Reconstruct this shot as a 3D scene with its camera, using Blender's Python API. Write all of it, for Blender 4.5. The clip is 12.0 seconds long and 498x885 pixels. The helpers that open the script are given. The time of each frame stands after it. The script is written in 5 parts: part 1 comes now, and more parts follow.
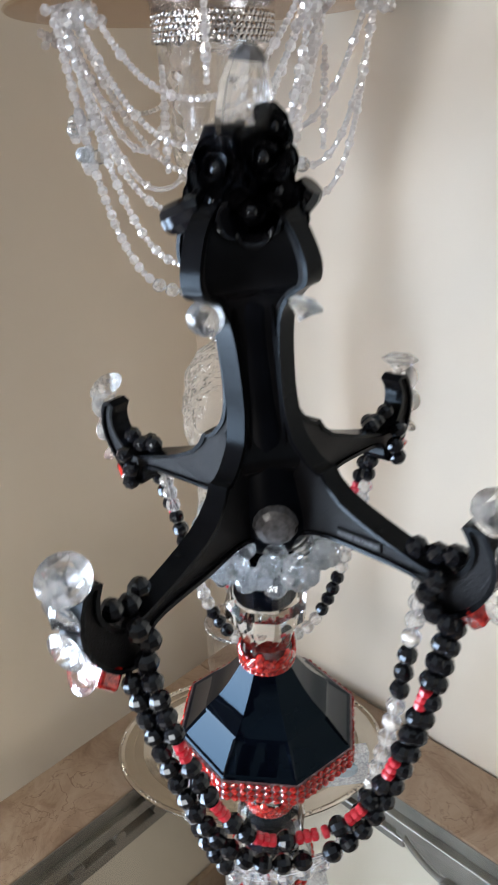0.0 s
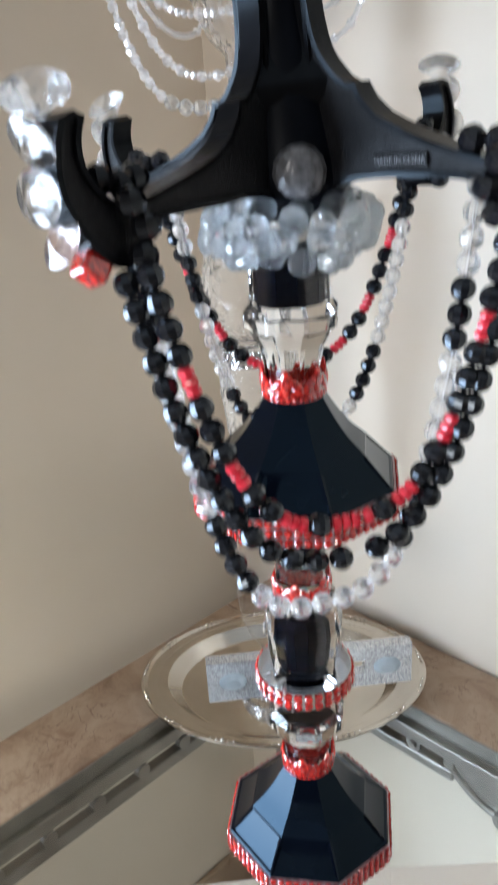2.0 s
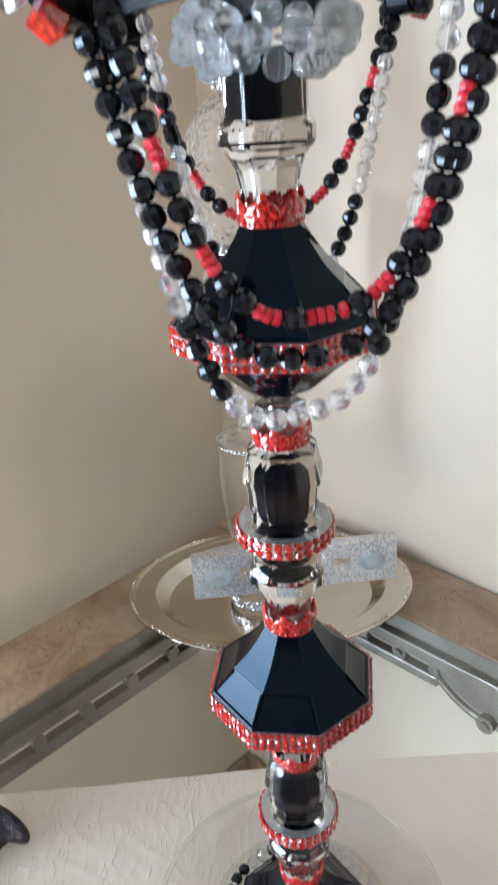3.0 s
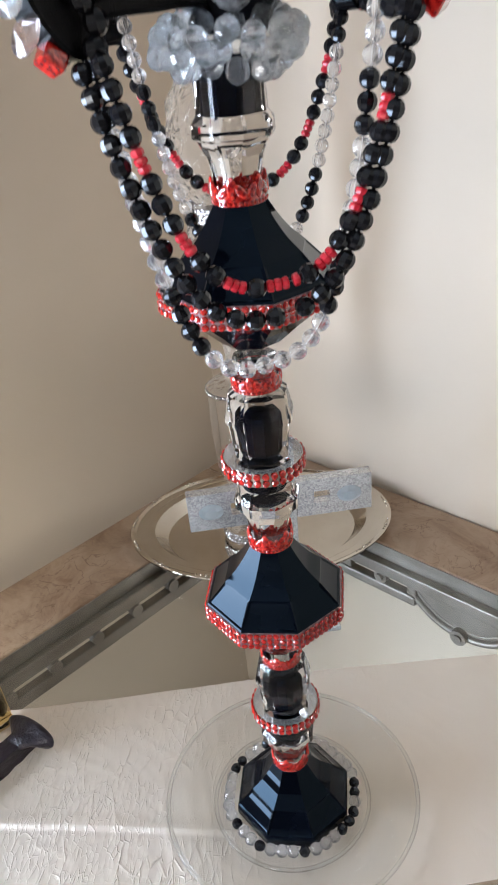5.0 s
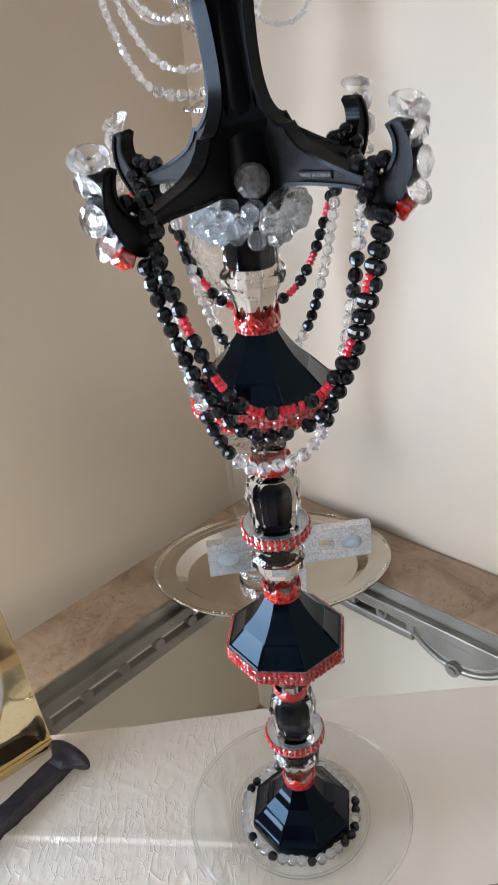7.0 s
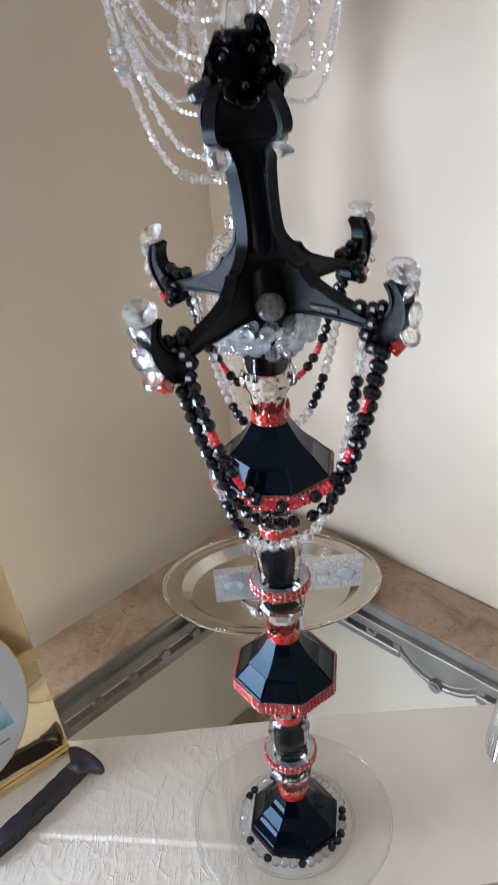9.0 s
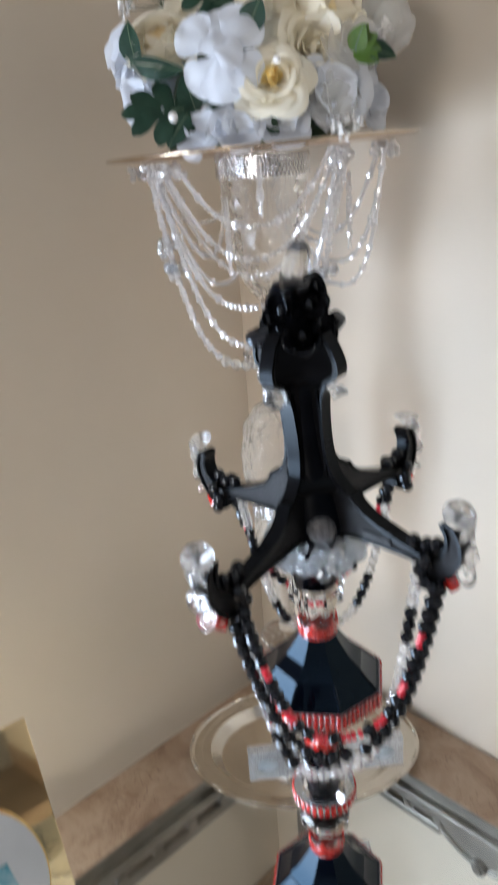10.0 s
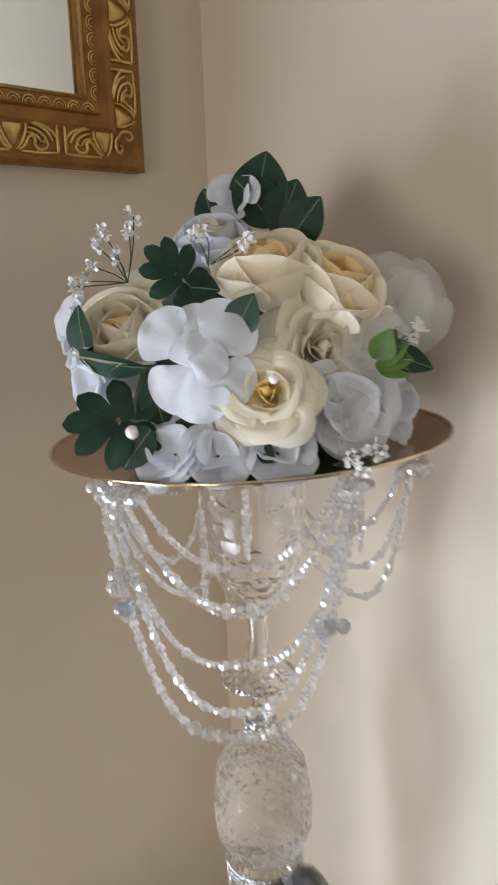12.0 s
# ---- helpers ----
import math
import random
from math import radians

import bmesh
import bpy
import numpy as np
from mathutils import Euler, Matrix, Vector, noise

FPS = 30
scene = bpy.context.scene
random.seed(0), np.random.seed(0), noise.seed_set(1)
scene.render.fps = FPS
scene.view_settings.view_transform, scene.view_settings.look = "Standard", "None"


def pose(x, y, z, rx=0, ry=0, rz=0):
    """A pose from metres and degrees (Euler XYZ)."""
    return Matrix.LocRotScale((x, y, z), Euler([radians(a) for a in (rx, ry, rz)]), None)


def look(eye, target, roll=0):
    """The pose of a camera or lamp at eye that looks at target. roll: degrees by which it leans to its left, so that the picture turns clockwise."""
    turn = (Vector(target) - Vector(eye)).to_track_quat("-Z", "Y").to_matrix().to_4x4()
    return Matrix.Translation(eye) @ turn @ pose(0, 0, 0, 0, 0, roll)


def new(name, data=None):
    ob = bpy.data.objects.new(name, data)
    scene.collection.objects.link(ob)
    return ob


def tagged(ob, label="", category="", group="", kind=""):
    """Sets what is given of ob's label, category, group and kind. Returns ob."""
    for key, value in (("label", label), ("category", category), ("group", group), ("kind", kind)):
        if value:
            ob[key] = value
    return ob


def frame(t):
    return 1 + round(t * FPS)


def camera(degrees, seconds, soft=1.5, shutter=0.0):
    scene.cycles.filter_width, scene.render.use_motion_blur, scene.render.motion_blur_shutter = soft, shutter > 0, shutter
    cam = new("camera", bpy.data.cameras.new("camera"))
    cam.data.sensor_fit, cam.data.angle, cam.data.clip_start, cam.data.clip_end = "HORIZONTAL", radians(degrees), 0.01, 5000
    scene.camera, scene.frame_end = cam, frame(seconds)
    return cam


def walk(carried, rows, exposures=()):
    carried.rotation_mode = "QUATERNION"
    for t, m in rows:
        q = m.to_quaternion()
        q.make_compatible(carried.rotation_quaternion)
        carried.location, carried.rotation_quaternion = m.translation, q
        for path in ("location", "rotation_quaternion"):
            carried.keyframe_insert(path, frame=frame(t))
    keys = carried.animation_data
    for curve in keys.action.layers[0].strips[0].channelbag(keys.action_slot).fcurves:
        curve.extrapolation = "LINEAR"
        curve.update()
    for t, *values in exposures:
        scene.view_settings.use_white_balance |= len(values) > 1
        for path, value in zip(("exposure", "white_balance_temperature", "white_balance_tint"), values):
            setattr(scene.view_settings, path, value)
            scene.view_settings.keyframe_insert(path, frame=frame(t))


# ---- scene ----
cam = camera(36.3, 12.0, shutter=0.65)
PATH = [
    (0, (0.017, -0.326, 1.54), (-0.123, 1.484, 0.7), -1.6),
    (0.5, (0.01, -0.32, 1.495), (-0.176, 1.511, 0.715), -2.2),
    (1, (0.013, -0.321, 1.455), (-0.212, 1.53, 0.734), -3.6),
    (1.5, (0.015, -0.329, 1.418), (-0.201, 1.541, 0.741), -3.1),
    (2, (0.015, -0.338, 1.377), (-0.199, 1.501, 0.618), -3.6),
    (2.5, (0.021, -0.345, 1.348), (-0.188, 1.473, 0.541), -3.8),
    (3, (0.02, -0.354, 1.321), (-0.175, 1.444, 0.467), -3.7),
    (3.5, (0.022, -0.355, 1.303), (-0.159, 1.41, 0.379), -3.7),
    (3.7, (0.023, -0.363, 1.296), (-0.157, 1.399, 0.366), -4.0),
    (5.5, (0.038, -0.431, 1.373), (-0.151, 1.298, 0.386), -5.9),
    (6, (0.039, -0.449, 1.389), (-0.156, 1.29, 0.421), -6.1),
    (6.5, (0.038, -0.47, 1.412), (-0.169, 1.284, 0.474), -6.0),
    (7, (0.041, -0.485, 1.431), (-0.165, 1.276, 0.505), -5.9),
    (9, (0.04, -0.525, 1.532), (-0.159, 1.215, 0.564), -4.3),
    (9.5, (0.029, -0.52, 1.569), (-0.189, 1.275, 0.714), -3.6),
    (10, (0.02, -0.492, 1.609), (-0.222, 1.356, 0.883), -4.1),
    (10.5, (0.032, -0.442, 1.655), (-0.272, 1.445, 1.065), -4.2),
    (11, (0.03, -0.383, 1.698), (-0.22, 1.504, 1.084), -2.2),
    (11.5, (0.026, -0.306, 1.733), (-0.152, 1.626, 1.246), -1.6),
    (12, (0.006, -0.238, 1.746), (-0.2, 1.7, 1.297), -1.9),
]
walk(cam, [(t, look(eye, target, roll)) for t, eye, target, roll in PATH], [(0, -0.17, 6080, 14), (1.0, -0.02, 5850, 13), (2.2, 0.03, 5820, 12), (3.7, -0.06, 6120, 15), (6.5, -0.17, 6150, 17), (9.5, -0.19, 5980, 15), (10.5, -0.14, 6160, 14), (12, -0.30, 6450, 15)])

# ---- light ----
ROOM = pose(0, 0, 0, 0, 0, -40)   # the room's own axes: x along the right wall, y towards it
T = 0.75                          # table top
world = bpy.data.worlds.new("world")
scene.world = world
world.use_nodes = True
wn = world.node_tree
sky = wn.nodes.new("ShaderNodeTexSky")
sky.sky_type, sky.sun_disc, sky.sun_elevation, sky.sun_rotation = "NISHITA", False, radians(40), radians(120)
wn.nodes["Background"].inputs["Strength"].default_value = 0.12
wn.links.new(sky.outputs[0], wn.nodes["Background"].inputs[0])


def window_lamp(name, u, v, z, w, h, watts, colour, turn):
    data = bpy.data.lights.new(name, "AREA")
    data.shape, data.size, data.size_y, data.energy, data.color = "RECTANGLE", w, h, watts, colour
    ob = new(name, data)
    ob.matrix_world = ROOM @ pose(u, v, z, 90, 0, turn)
    return ob


window_lamp("window_light", 1.72, -5.12, 1.45, 1.3, 1.2, 88, (1.0, 0.93, 0.80), 0)
window_lamp("side_window_light", -0.60, -1.30, 0.84, 1.72, 1.34, 188, (0.76, 0.89, 1.0), -90)


# ---- materials ----
def node_mat(name):
    m = bpy.data.materials.new(name)
    m.use_nodes = True
    return m, m.node_tree, m.node_tree.nodes["Principled BSDF"]


def noise_node(nt, scale, detail=4, coord="Object", stretch=None, rough=0.55):
    tc = nt.nodes.new("ShaderNodeTexCoord")
    n = nt.nodes.new("ShaderNodeTexNoise")
    n.inputs["Scale"].default_value, n.inputs["Detail"].default_value, n.inputs["Roughness"].default_value = scale, detail, rough
    if stretch:
        mp = nt.nodes.new("ShaderNodeMapping")
        mp.inputs["Scale"].default_value = stretch
        nt.links.new(tc.outputs[coord], mp.inputs[0])
        nt.links.new(mp.outputs[0], n.inputs["Vector"])
    else:
        nt.links.new(tc.outputs[coord], n.inputs["Vector"])
    return n


def ramp_node(nt, src, stops):
    r = nt.nodes.new("ShaderNodeValToRGB")
    e = r.color_ramp.elements
    while len(e) < len(stops):
        e.new(0.5)
    for i, (p, c) in enumerate(stops):
        e[i].position, e[i].color = p, (*c, 1)
    nt.links.new(src, r.inputs[0])
    return r


def bump_node(nt, src, bsdf, strength, distance):
    b = nt.nodes.new("ShaderNodeBump")
    b.inputs["Strength"].default_value, b.inputs["Distance"].default_value = strength, distance
    nt.links.new(src, b.inputs["Height"])
    nt.links.new(b.outputs[0], bsdf.inputs["Normal"])
    return b


def varied(name, a, b, scale, rough=0.5, metal=0.0, bump=0.0, bump_scale=None, bump_dist=0.001, coat=0.0, stretch=None, detail=4, lo=0.35, hi=0.65, spec=0.5):
    """A surface whose colour drifts between a and b, with a fine relief of its own."""
    m, nt, p = node_mat(name)
    n = noise_node(nt, scale, detail, stretch=stretch)
    r = ramp_node(nt, n.outputs["Fac"], [(lo, a), (hi, b)])
    nt.links.new(r.outputs[0], p.inputs["Base Color"])
    rr = nt.nodes.new("ShaderNodeMapRange")
    rr.inputs["To Min"].default_value, rr.inputs["To Max"].default_value = rough * 0.8, min(1, rough * 1.2)
    nt.links.new(n.outputs["Fac"], rr.inputs["Value"])
    nt.links.new(rr.outputs[0], p.inputs["Roughness"])
    p.inputs["Metallic"].default_value, p.inputs["Coat Weight"].default_value = metal, coat
    p.inputs["Specular IOR Level"].default_value = spec
    if bump:
        n2 = noise_node(nt, bump_scale or scale * 8, 5, stretch=stretch)
        bump_node(nt, n2.outputs["Fac"], p, bump, bump_dist)
    return m


def thin_glass(name, tint=(1, 1, 1), gloss=1.0, rough=0.02, ior=1.5, haze=0.0, relief=0.0, relief_scale=60):
    """Thin clear glass: it lets light straight through and mirrors by Fresnel; haze is a share of white scatter."""
    m = bpy.data.materials.new(name)
    m.use_nodes = True
    nt = m.node_tree
    nt.nodes.remove(nt.nodes["Principled BSDF"])
    out = nt.nodes["Material Output"]
    tr, gl, fr, mx = (nt.nodes.new("ShaderNode" + k) for k in ("BsdfTransparent", "BsdfGlossy", "LayerWeight", "MixShader"))
    pw, mr = nt.nodes.new("ShaderNodeMath"), nt.nodes.new("ShaderNodeMapRange")
    pw.operation = "POWER"
    pw.inputs[1].default_value = 4.0
    f0 = ((ior - 1) / (ior + 1)) ** 2
    mr.inputs["To Min"].default_value, mr.inputs["To Max"].default_value = f0, 0.9
    tr.inputs[0].default_value = (*tint, 1)
    gl.inputs["Roughness"].default_value = rough
    gl.inputs[0].default_value = (gloss, gloss, gloss, 1)
    fr.inputs[0].default_value = 0.5
    nt.links.new(fr.outputs["Facing"], pw.inputs[0])
    nt.links.new(pw.outputs[0], mr.inputs["Value"])
    nt.links.new(mr.outputs[0], mx.inputs[0])
    nt.links.new(tr.outputs[0], mx.inputs[1])
    nt.links.new(gl.outputs[0], mx.inputs[2])
    last = mx
    if haze:
        df, m2 = nt.nodes.new("ShaderNodeBsdfTranslucent"), nt.nodes.new("ShaderNodeMixShader")
        d2, m3 = nt.nodes.new("ShaderNodeBsdfDiffuse"), nt.nodes.new("ShaderNodeMixShader")
        df.inputs[0].default_value = d2.inputs[0].default_value = (0.9, 0.91, 0.93, 1)
        nt.links.new(df.outputs[0], m3.inputs[1])
        nt.links.new(d2.outputs[0], m3.inputs[2])
        m3.inputs[0].default_value = 0.5
        m2.inputs[0].default_value = haze
        nt.links.new(mx.outputs[0], m2.inputs[1])
        nt.links.new(m3.outputs[0], m2.inputs[2])
        last = m2
    if relief:
        b = nt.nodes.new("ShaderNodeBump")
        b.inputs["Strength"].default_value, b.inputs["Distance"].default_value = relief, 0.004
        n = noise_node(nt, relief_scale, 5, rough=0.75)
        n.inputs["Distortion"].default_value = 1.5
        b.inputs["Distance"].default_value = 0.012
        nt.links.new(n.outputs["Fac"], b.inputs["Height"])
        nt.links.new(b.outputs[0], gl.inputs["Normal"])
        nt.links.new(b.outputs[0], fr.inputs["Normal"])
    nt.links.new(last.outputs[0], out.inputs[0])
    return m


def crystal(name, tint=(1, 1, 1), ior=1.45, rough=0.0, haze=0.12, through_share=0.35):
    """Solid cut crystal or acrylic: refracting, with a little milky scatter."""
    m = bpy.data.materials.new(name)
    m.use_nodes = True
    nt = m.node_tree
    p, out = nt.nodes["Principled BSDF"], nt.nodes["Material Output"]
    p.inputs["Base Color"].default_value = (*tint, 1)
    p.inputs["Transmission Weight"].default_value, p.inputs["IOR"].default_value, p.inputs["Roughness"].default_value = 1, ior, rough
    tl, tr = nt.nodes.new("ShaderNodeBsdfTranslucent"), nt.nodes.new("ShaderNodeBsdfTransparent")
    a, b = nt.nodes.new("ShaderNodeMixShader"), nt.nodes.new("ShaderNodeMixShader")
    tl.inputs[0].default_value = tr.inputs[0].default_value = (*tint, 1)
    a.inputs[0].default_value, b.inputs[0].default_value = haze, through_share
    nt.links.new(p.outputs[0], a.inputs[1])
    nt.links.new(tl.outputs[0], a.inputs[2])
    nt.links.new(a.outputs[0], b.inputs[1])
    nt.links.new(tr.outputs[0], b.inputs[2])
    nt.links.new(b.outputs[0], out.inputs[0])
    return m


CLEAR = crystal("clear_glass", (0.985, 0.99, 1.0), 1.46, 0.0, 0.003, 0.0)
CLEAR.node_tree.nodes["Principled BSDF"].inputs["Specular IOR Level"].default_value = 0.25

PLATE_RIM = crystal("rim_glass", (0.95, 0.96, 0.96), 1.48, 0.0, 0.01, 0.15)
BUTTON = varied("cloudy_crystal", (0.06, 0.06, 0.063), (0.13, 0.13, 0.137), 260, rough=0.14, bump=0.4, bump_scale=300, bump_dist=0.0008, spec=0.6)
STONE = crystal("clear_blue_stone", (0.88, 0.96, 1.0), 1.5, 0.0, 0.30, 0.06)
HEART = varied("black_paint", (0.002, 0.0025, 0.004), (0.004, 0.005, 0.008), 40, rough=0.35, spec=0.05)
INNER = varied("black_inner_paint", (0.001, 0.0015, 0.0035), (0.002, 0.003, 0.007), 40, rough=0.4, spec=0.0)
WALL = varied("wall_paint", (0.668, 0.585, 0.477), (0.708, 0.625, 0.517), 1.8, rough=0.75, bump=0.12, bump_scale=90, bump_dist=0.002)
# unseen walls: wall colour darkened so the black glass mirrors a dim room
WALL_DIMMED = varied("dimmed_far_wall", (0.13, 0.115, 0.098), (0.17, 0.15, 0.13), 1.8, rough=0.8, bump=0.12, bump_scale=90, bump_dist=0.002)
CEIL = varied("ceiling_paint", (0.44, 0.42, 0.39), (0.50, 0.48, 0.45), 2.0, rough=0.85, bump=0.1, bump_scale=60)
FLOOR = varied("floor_tile", (0.13, 0.10, 0.075), (0.22, 0.17, 0.13), 3.0, rough=0.45, bump=0.1, bump_scale=40)
BLACK_PLASTIC = varied("black_plastic", (0.003, 0.003, 0.0035), (0.006, 0.006, 0.007), 40, rough=0.17, bump=0.2, bump_scale=900, bump_dist=0.0003, spec=0.08)
BLACK_GRAIN = varied("grained_black_plastic", (0.004, 0.004, 0.005), (0.009, 0.009, 0.010), 300, rough=0.36, bump=0.6, bump_scale=1100, bump_dist=0.0006, spec=0.12)
BLACK_GLASS = varied("black_painted_glass", (0.001, 0.0014, 0.003), (0.002, 0.003, 0.006), 25, rough=0.03, bump=0.05, bump_scale=30, spec=0.15)
BLACK_BEAD = varied("black_bead", (0.004, 0.004, 0.005), (0.010, 0.010, 0.012), 30, rough=0.07, spec=0.42)
RED_BEAD = varied("red_bead", (0.50, 0.012, 0.025), (0.66, 0.03, 0.05), 120, rough=0.28, coat=0.3)
PLATE_GLASS = thin_glass("plate_glass", (0.965, 0.97, 0.965), rough=0.015, ior=1.6)
TOP_GLASS = thin_glass("table_glass", (0.93, 0.95, 0.94), rough=0.01, ior=1.5)
CUP_GLASS = thin_glass("cup_glass", (0.97, 0.975, 0.98), rough=0.01, ior=1.32, haze=0.006)
RING_GLASS = thin_glass("ring_glass", (0.95, 0.96, 0.98), rough=0.03, ior=1.8, haze=0.12)
CRACKLE = crystal("cut_glass", (0.975, 0.98, 0.985), 1.32, 0.0, 0.13, 0.26)
BEAD_CLEAR = crystal("clear_bead", (0.97, 0.98, 1.0), 1.55, 0.0, 0.16, 0.08)
ICE_BEAD = crystal("ice_bead", (0.955, 0.98, 1.0), 1.6, 0.0, 0.15, 0.06)
LABEL = varied("moulded_letters", (0.05, 0.05, 0.053), (0.08, 0.08, 0.083), 60, rough=0.4)
MILKY = crystal("milky_crystal", (0.97, 0.975, 0.98), 1.4, 0.0, 0.05, 0.30)
SWAG_BEAD = crystal("crystal_swag_bead", (1.0, 0.99, 0.985), 1.6, 0.04, 0.46, 0.0)
SWAG_BEAD.node_tree.nodes["Principled BSDF"].inputs["Metallic"].default_value = 0.35     # mirror-coated crystal
CHAIN = varied("bright_rhinestone", (0.75, 0.74, 0.70), (0.95, 0.93, 0.88), 900, rough=0.16, metal=0.85)
GEM = crystal("crystal_gem", (0.97, 0.985, 1.0), 1.6, 0.0, 0.05, 0.10)
# clear stone tinted pink: the reflection of the red stone is in its colour
RED_CAST_GEM = crystal("red_cast_gem", (1.0, 0.90, 0.90), 1.6, 0.0, 0.06, 0.10)
RED_GEM, _nt, _p = node_mat("red_rhinestone")
_p.inputs["Base Color"].default_value = (0.62, 0.02, 0.012, 1)
_p.inputs["Roughness"].default_value, _p.inputs["Coat Weight"].default_value = 0.06, 1.0
_p.inputs["Transmission Weight"].default_value = 0.25
_n = noise_node(_nt, 500, 1)
_nt.links.new(ramp_node(_nt, _n.outputs["Fac"], [(0.38, (0.26, 0.003, 0.005)), (0.62, (0.74, 0.030, 0.018))]).outputs[0], _p.inputs["Base Color"])
SETTING = varied("dark_setting", (0.26, 0.14, 0.15), (0.44, 0.34, 0.36), 300, rough=0.32, metal=0.7, bump=0.3, bump_scale=1500, bump_dist=0.0004)
SILVER = varied("silver_setting", (0.60, 0.60, 0.61), (0.82, 0.82, 0.83), 200, rough=0.14, metal=1.0, bump=0.3, bump_scale=1500, bump_dist=0.0004)
TRAY = varied("silver_tray", (0.54, 0.50, 0.44), (0.64, 0.595, 0.53), 8, rough=0.14, metal=1.0, bump=0.08, bump_scale=60)
CHARGER = varied("champagne_charger", (0.47, 0.31, 0.20), (0.57, 0.41, 0.28), 15, rough=0.24, metal=1.0, bump=0.25, bump_scale=300, bump_dist=0.0005)
CHARGER_RIM = varied("champagne_rim", (0.62, 0.50, 0.36), (0.72, 0.60, 0.45), 30, rough=0.18, metal=1.0, bump=0.1, bump_scale=300, bump_dist=0.0004)
IRON = varied("grey_iron", (0.225, 0.203, 0.180), (0.305, 0.279, 0.250), 30, rough=0.40, metal=0.75, bump=0.10, bump_scale=90, bump_dist=0.0006)
SPIKE = varied("painted_spike", (0.008, 0.006, 0.011), (0.024, 0.019, 0.032), 90, rough=0.30, bump=0.8, bump_scale=250, bump_dist=0.0015)
GOLD_MIRROR = varied("gold_mirror", (0.87, 0.71, 0.42), (0.91, 0.76, 0.48), 12, rough=0.05, metal=1.0, bump=0.05, bump_scale=14)
GOLD_FRAME = varied("antique_gold", (0.20, 0.085, 0.014), (0.33, 0.155, 0.032), 40, rough=0.45, metal=0.35, bump=0.4, bump_scale=250, bump_dist=0.0008)
GOLD_LEAF = varied("gold_leaf", (0.55, 0.36, 0.11), (0.78, 0.56, 0.22), 70, rough=0.35, metal=0.8, bump=0.3, bump_scale=300, bump_dist=0.0006)
MIRROR, _nt, _p = node_mat("mirror")
_p.inputs["Metallic"].default_value, _p.inputs["Roughness"].default_value = 1.0, 0.02
_p.inputs["Base Color"].default_value = (0.82, 0.87, 0.89, 1)
DISC = varied("grey_disc", (0.52, 0.55, 0.58), (0.60, 0.63, 0.66), 10, rough=0.35)
CYAN = varied("cyan_print", (0.05, 0.28, 0.38), (0.46, 0.60, 0.66), 26, rough=0.4)
INK = varied("ink", (0.03, 0.03, 0.035), (0.05, 0.05, 0.055), 50, rough=0.5)
PETAL_WHITE = varied("white_petal", (0.72, 0.755, 0.825), (0.80, 0.825, 0.88), 30, rough=0.6, bump=0.3, bump_scale=180, bump_dist=0.0008, spec=0.2)
PETAL_CREAM = varied("cream_petal", (0.97, 0.905, 0.75), (0.975, 0.94, 0.83), 25, rough=0.6, bump=0.3, bump_scale=160, bump_dist=0.0008, spec=0.2)
PETAL_HEART = varied("yellow_heart", (0.95, 0.74, 0.28), (0.96, 0.84, 0.48), 30, rough=0.6, bump=0.3, bump_scale=160, spec=0.2)
PETAL_PALE = varied("pale_yellow_petal", (0.95, 0.76, 0.44), (0.97, 0.87, 0.62), 30, rough=0.6, bump=0.3, bump_scale=160, spec=0.2)
TULLE = thin_glass("tulle", (0.98, 0.965, 0.92), gloss=0.6, rough=0.5, ior=1.2, haze=0.40)
LEAF = varied("silk_leaf", (0.017, 0.058, 0.034), (0.040, 0.108, 0.066), 40, rough=0.5, bump=0.4, bump_scale=120, bump_dist=0.001)
LEAF_LIGHT = varied("light_leaf", (0.10, 0.20, 0.03), (0.20, 0.32, 0.07), 60, rough=0.5, bump=0.3)
MIDRIB = varied("leaf_midrib", (0.11, 0.17, 0.10), (0.19, 0.26, 0.16), 50, rough=0.55)
STEM = varied("stem_green", (0.05, 0.06, 0.03), (0.09, 0.10, 0.05), 50, rough=0.6)
PEARL = varied("pearl", (0.82, 0.80, 0.77), (0.88, 0.86, 0.84), 40, rough=0.18, coat=0.6)
FLORET = varied("floret_white", (0.80, 0.79, 0.78), (0.88, 0.87, 0.86), 60, rough=0.4)

for _m in (PETAL_WHITE, PETAL_CREAM, PETAL_HEART, PETAL_PALE):
    _t = _m.node_tree
    _b, _o = _t.nodes["Principled BSDF"], _t.nodes["Material Output"]
    _tl, _mxs = _t.nodes.new("ShaderNodeBsdfTranslucent"), _t.nodes.new("ShaderNodeMixShader")
    _t.links.new(_b.inputs["Base Color"].links[0].from_socket, _tl.inputs[0])
    _mxs.inputs[0].default_value = 0.26 if _m is PETAL_WHITE else 0.38
    _t.links.new(_b.outputs[0], _mxs.inputs[1])
    _t.links.new(_tl.outputs[0], _mxs.inputs[2])
    _t.links.new(_mxs.outputs[0], _o.inputs[0])

# blue put into these surfaces' reflections, in place of a bluer window lamp
for _m, _c in ((BLACK_GLASS, (0.42, 0.72, 1.0, 1)), (BLACK_PLASTIC, (0.72, 0.88, 1.0, 1)), (BLACK_BEAD, (0.8, 0.9, 1.0, 1))):
    _m.node_tree.nodes["Principled BSDF"].inputs["Specular Tint"].default_value = _c

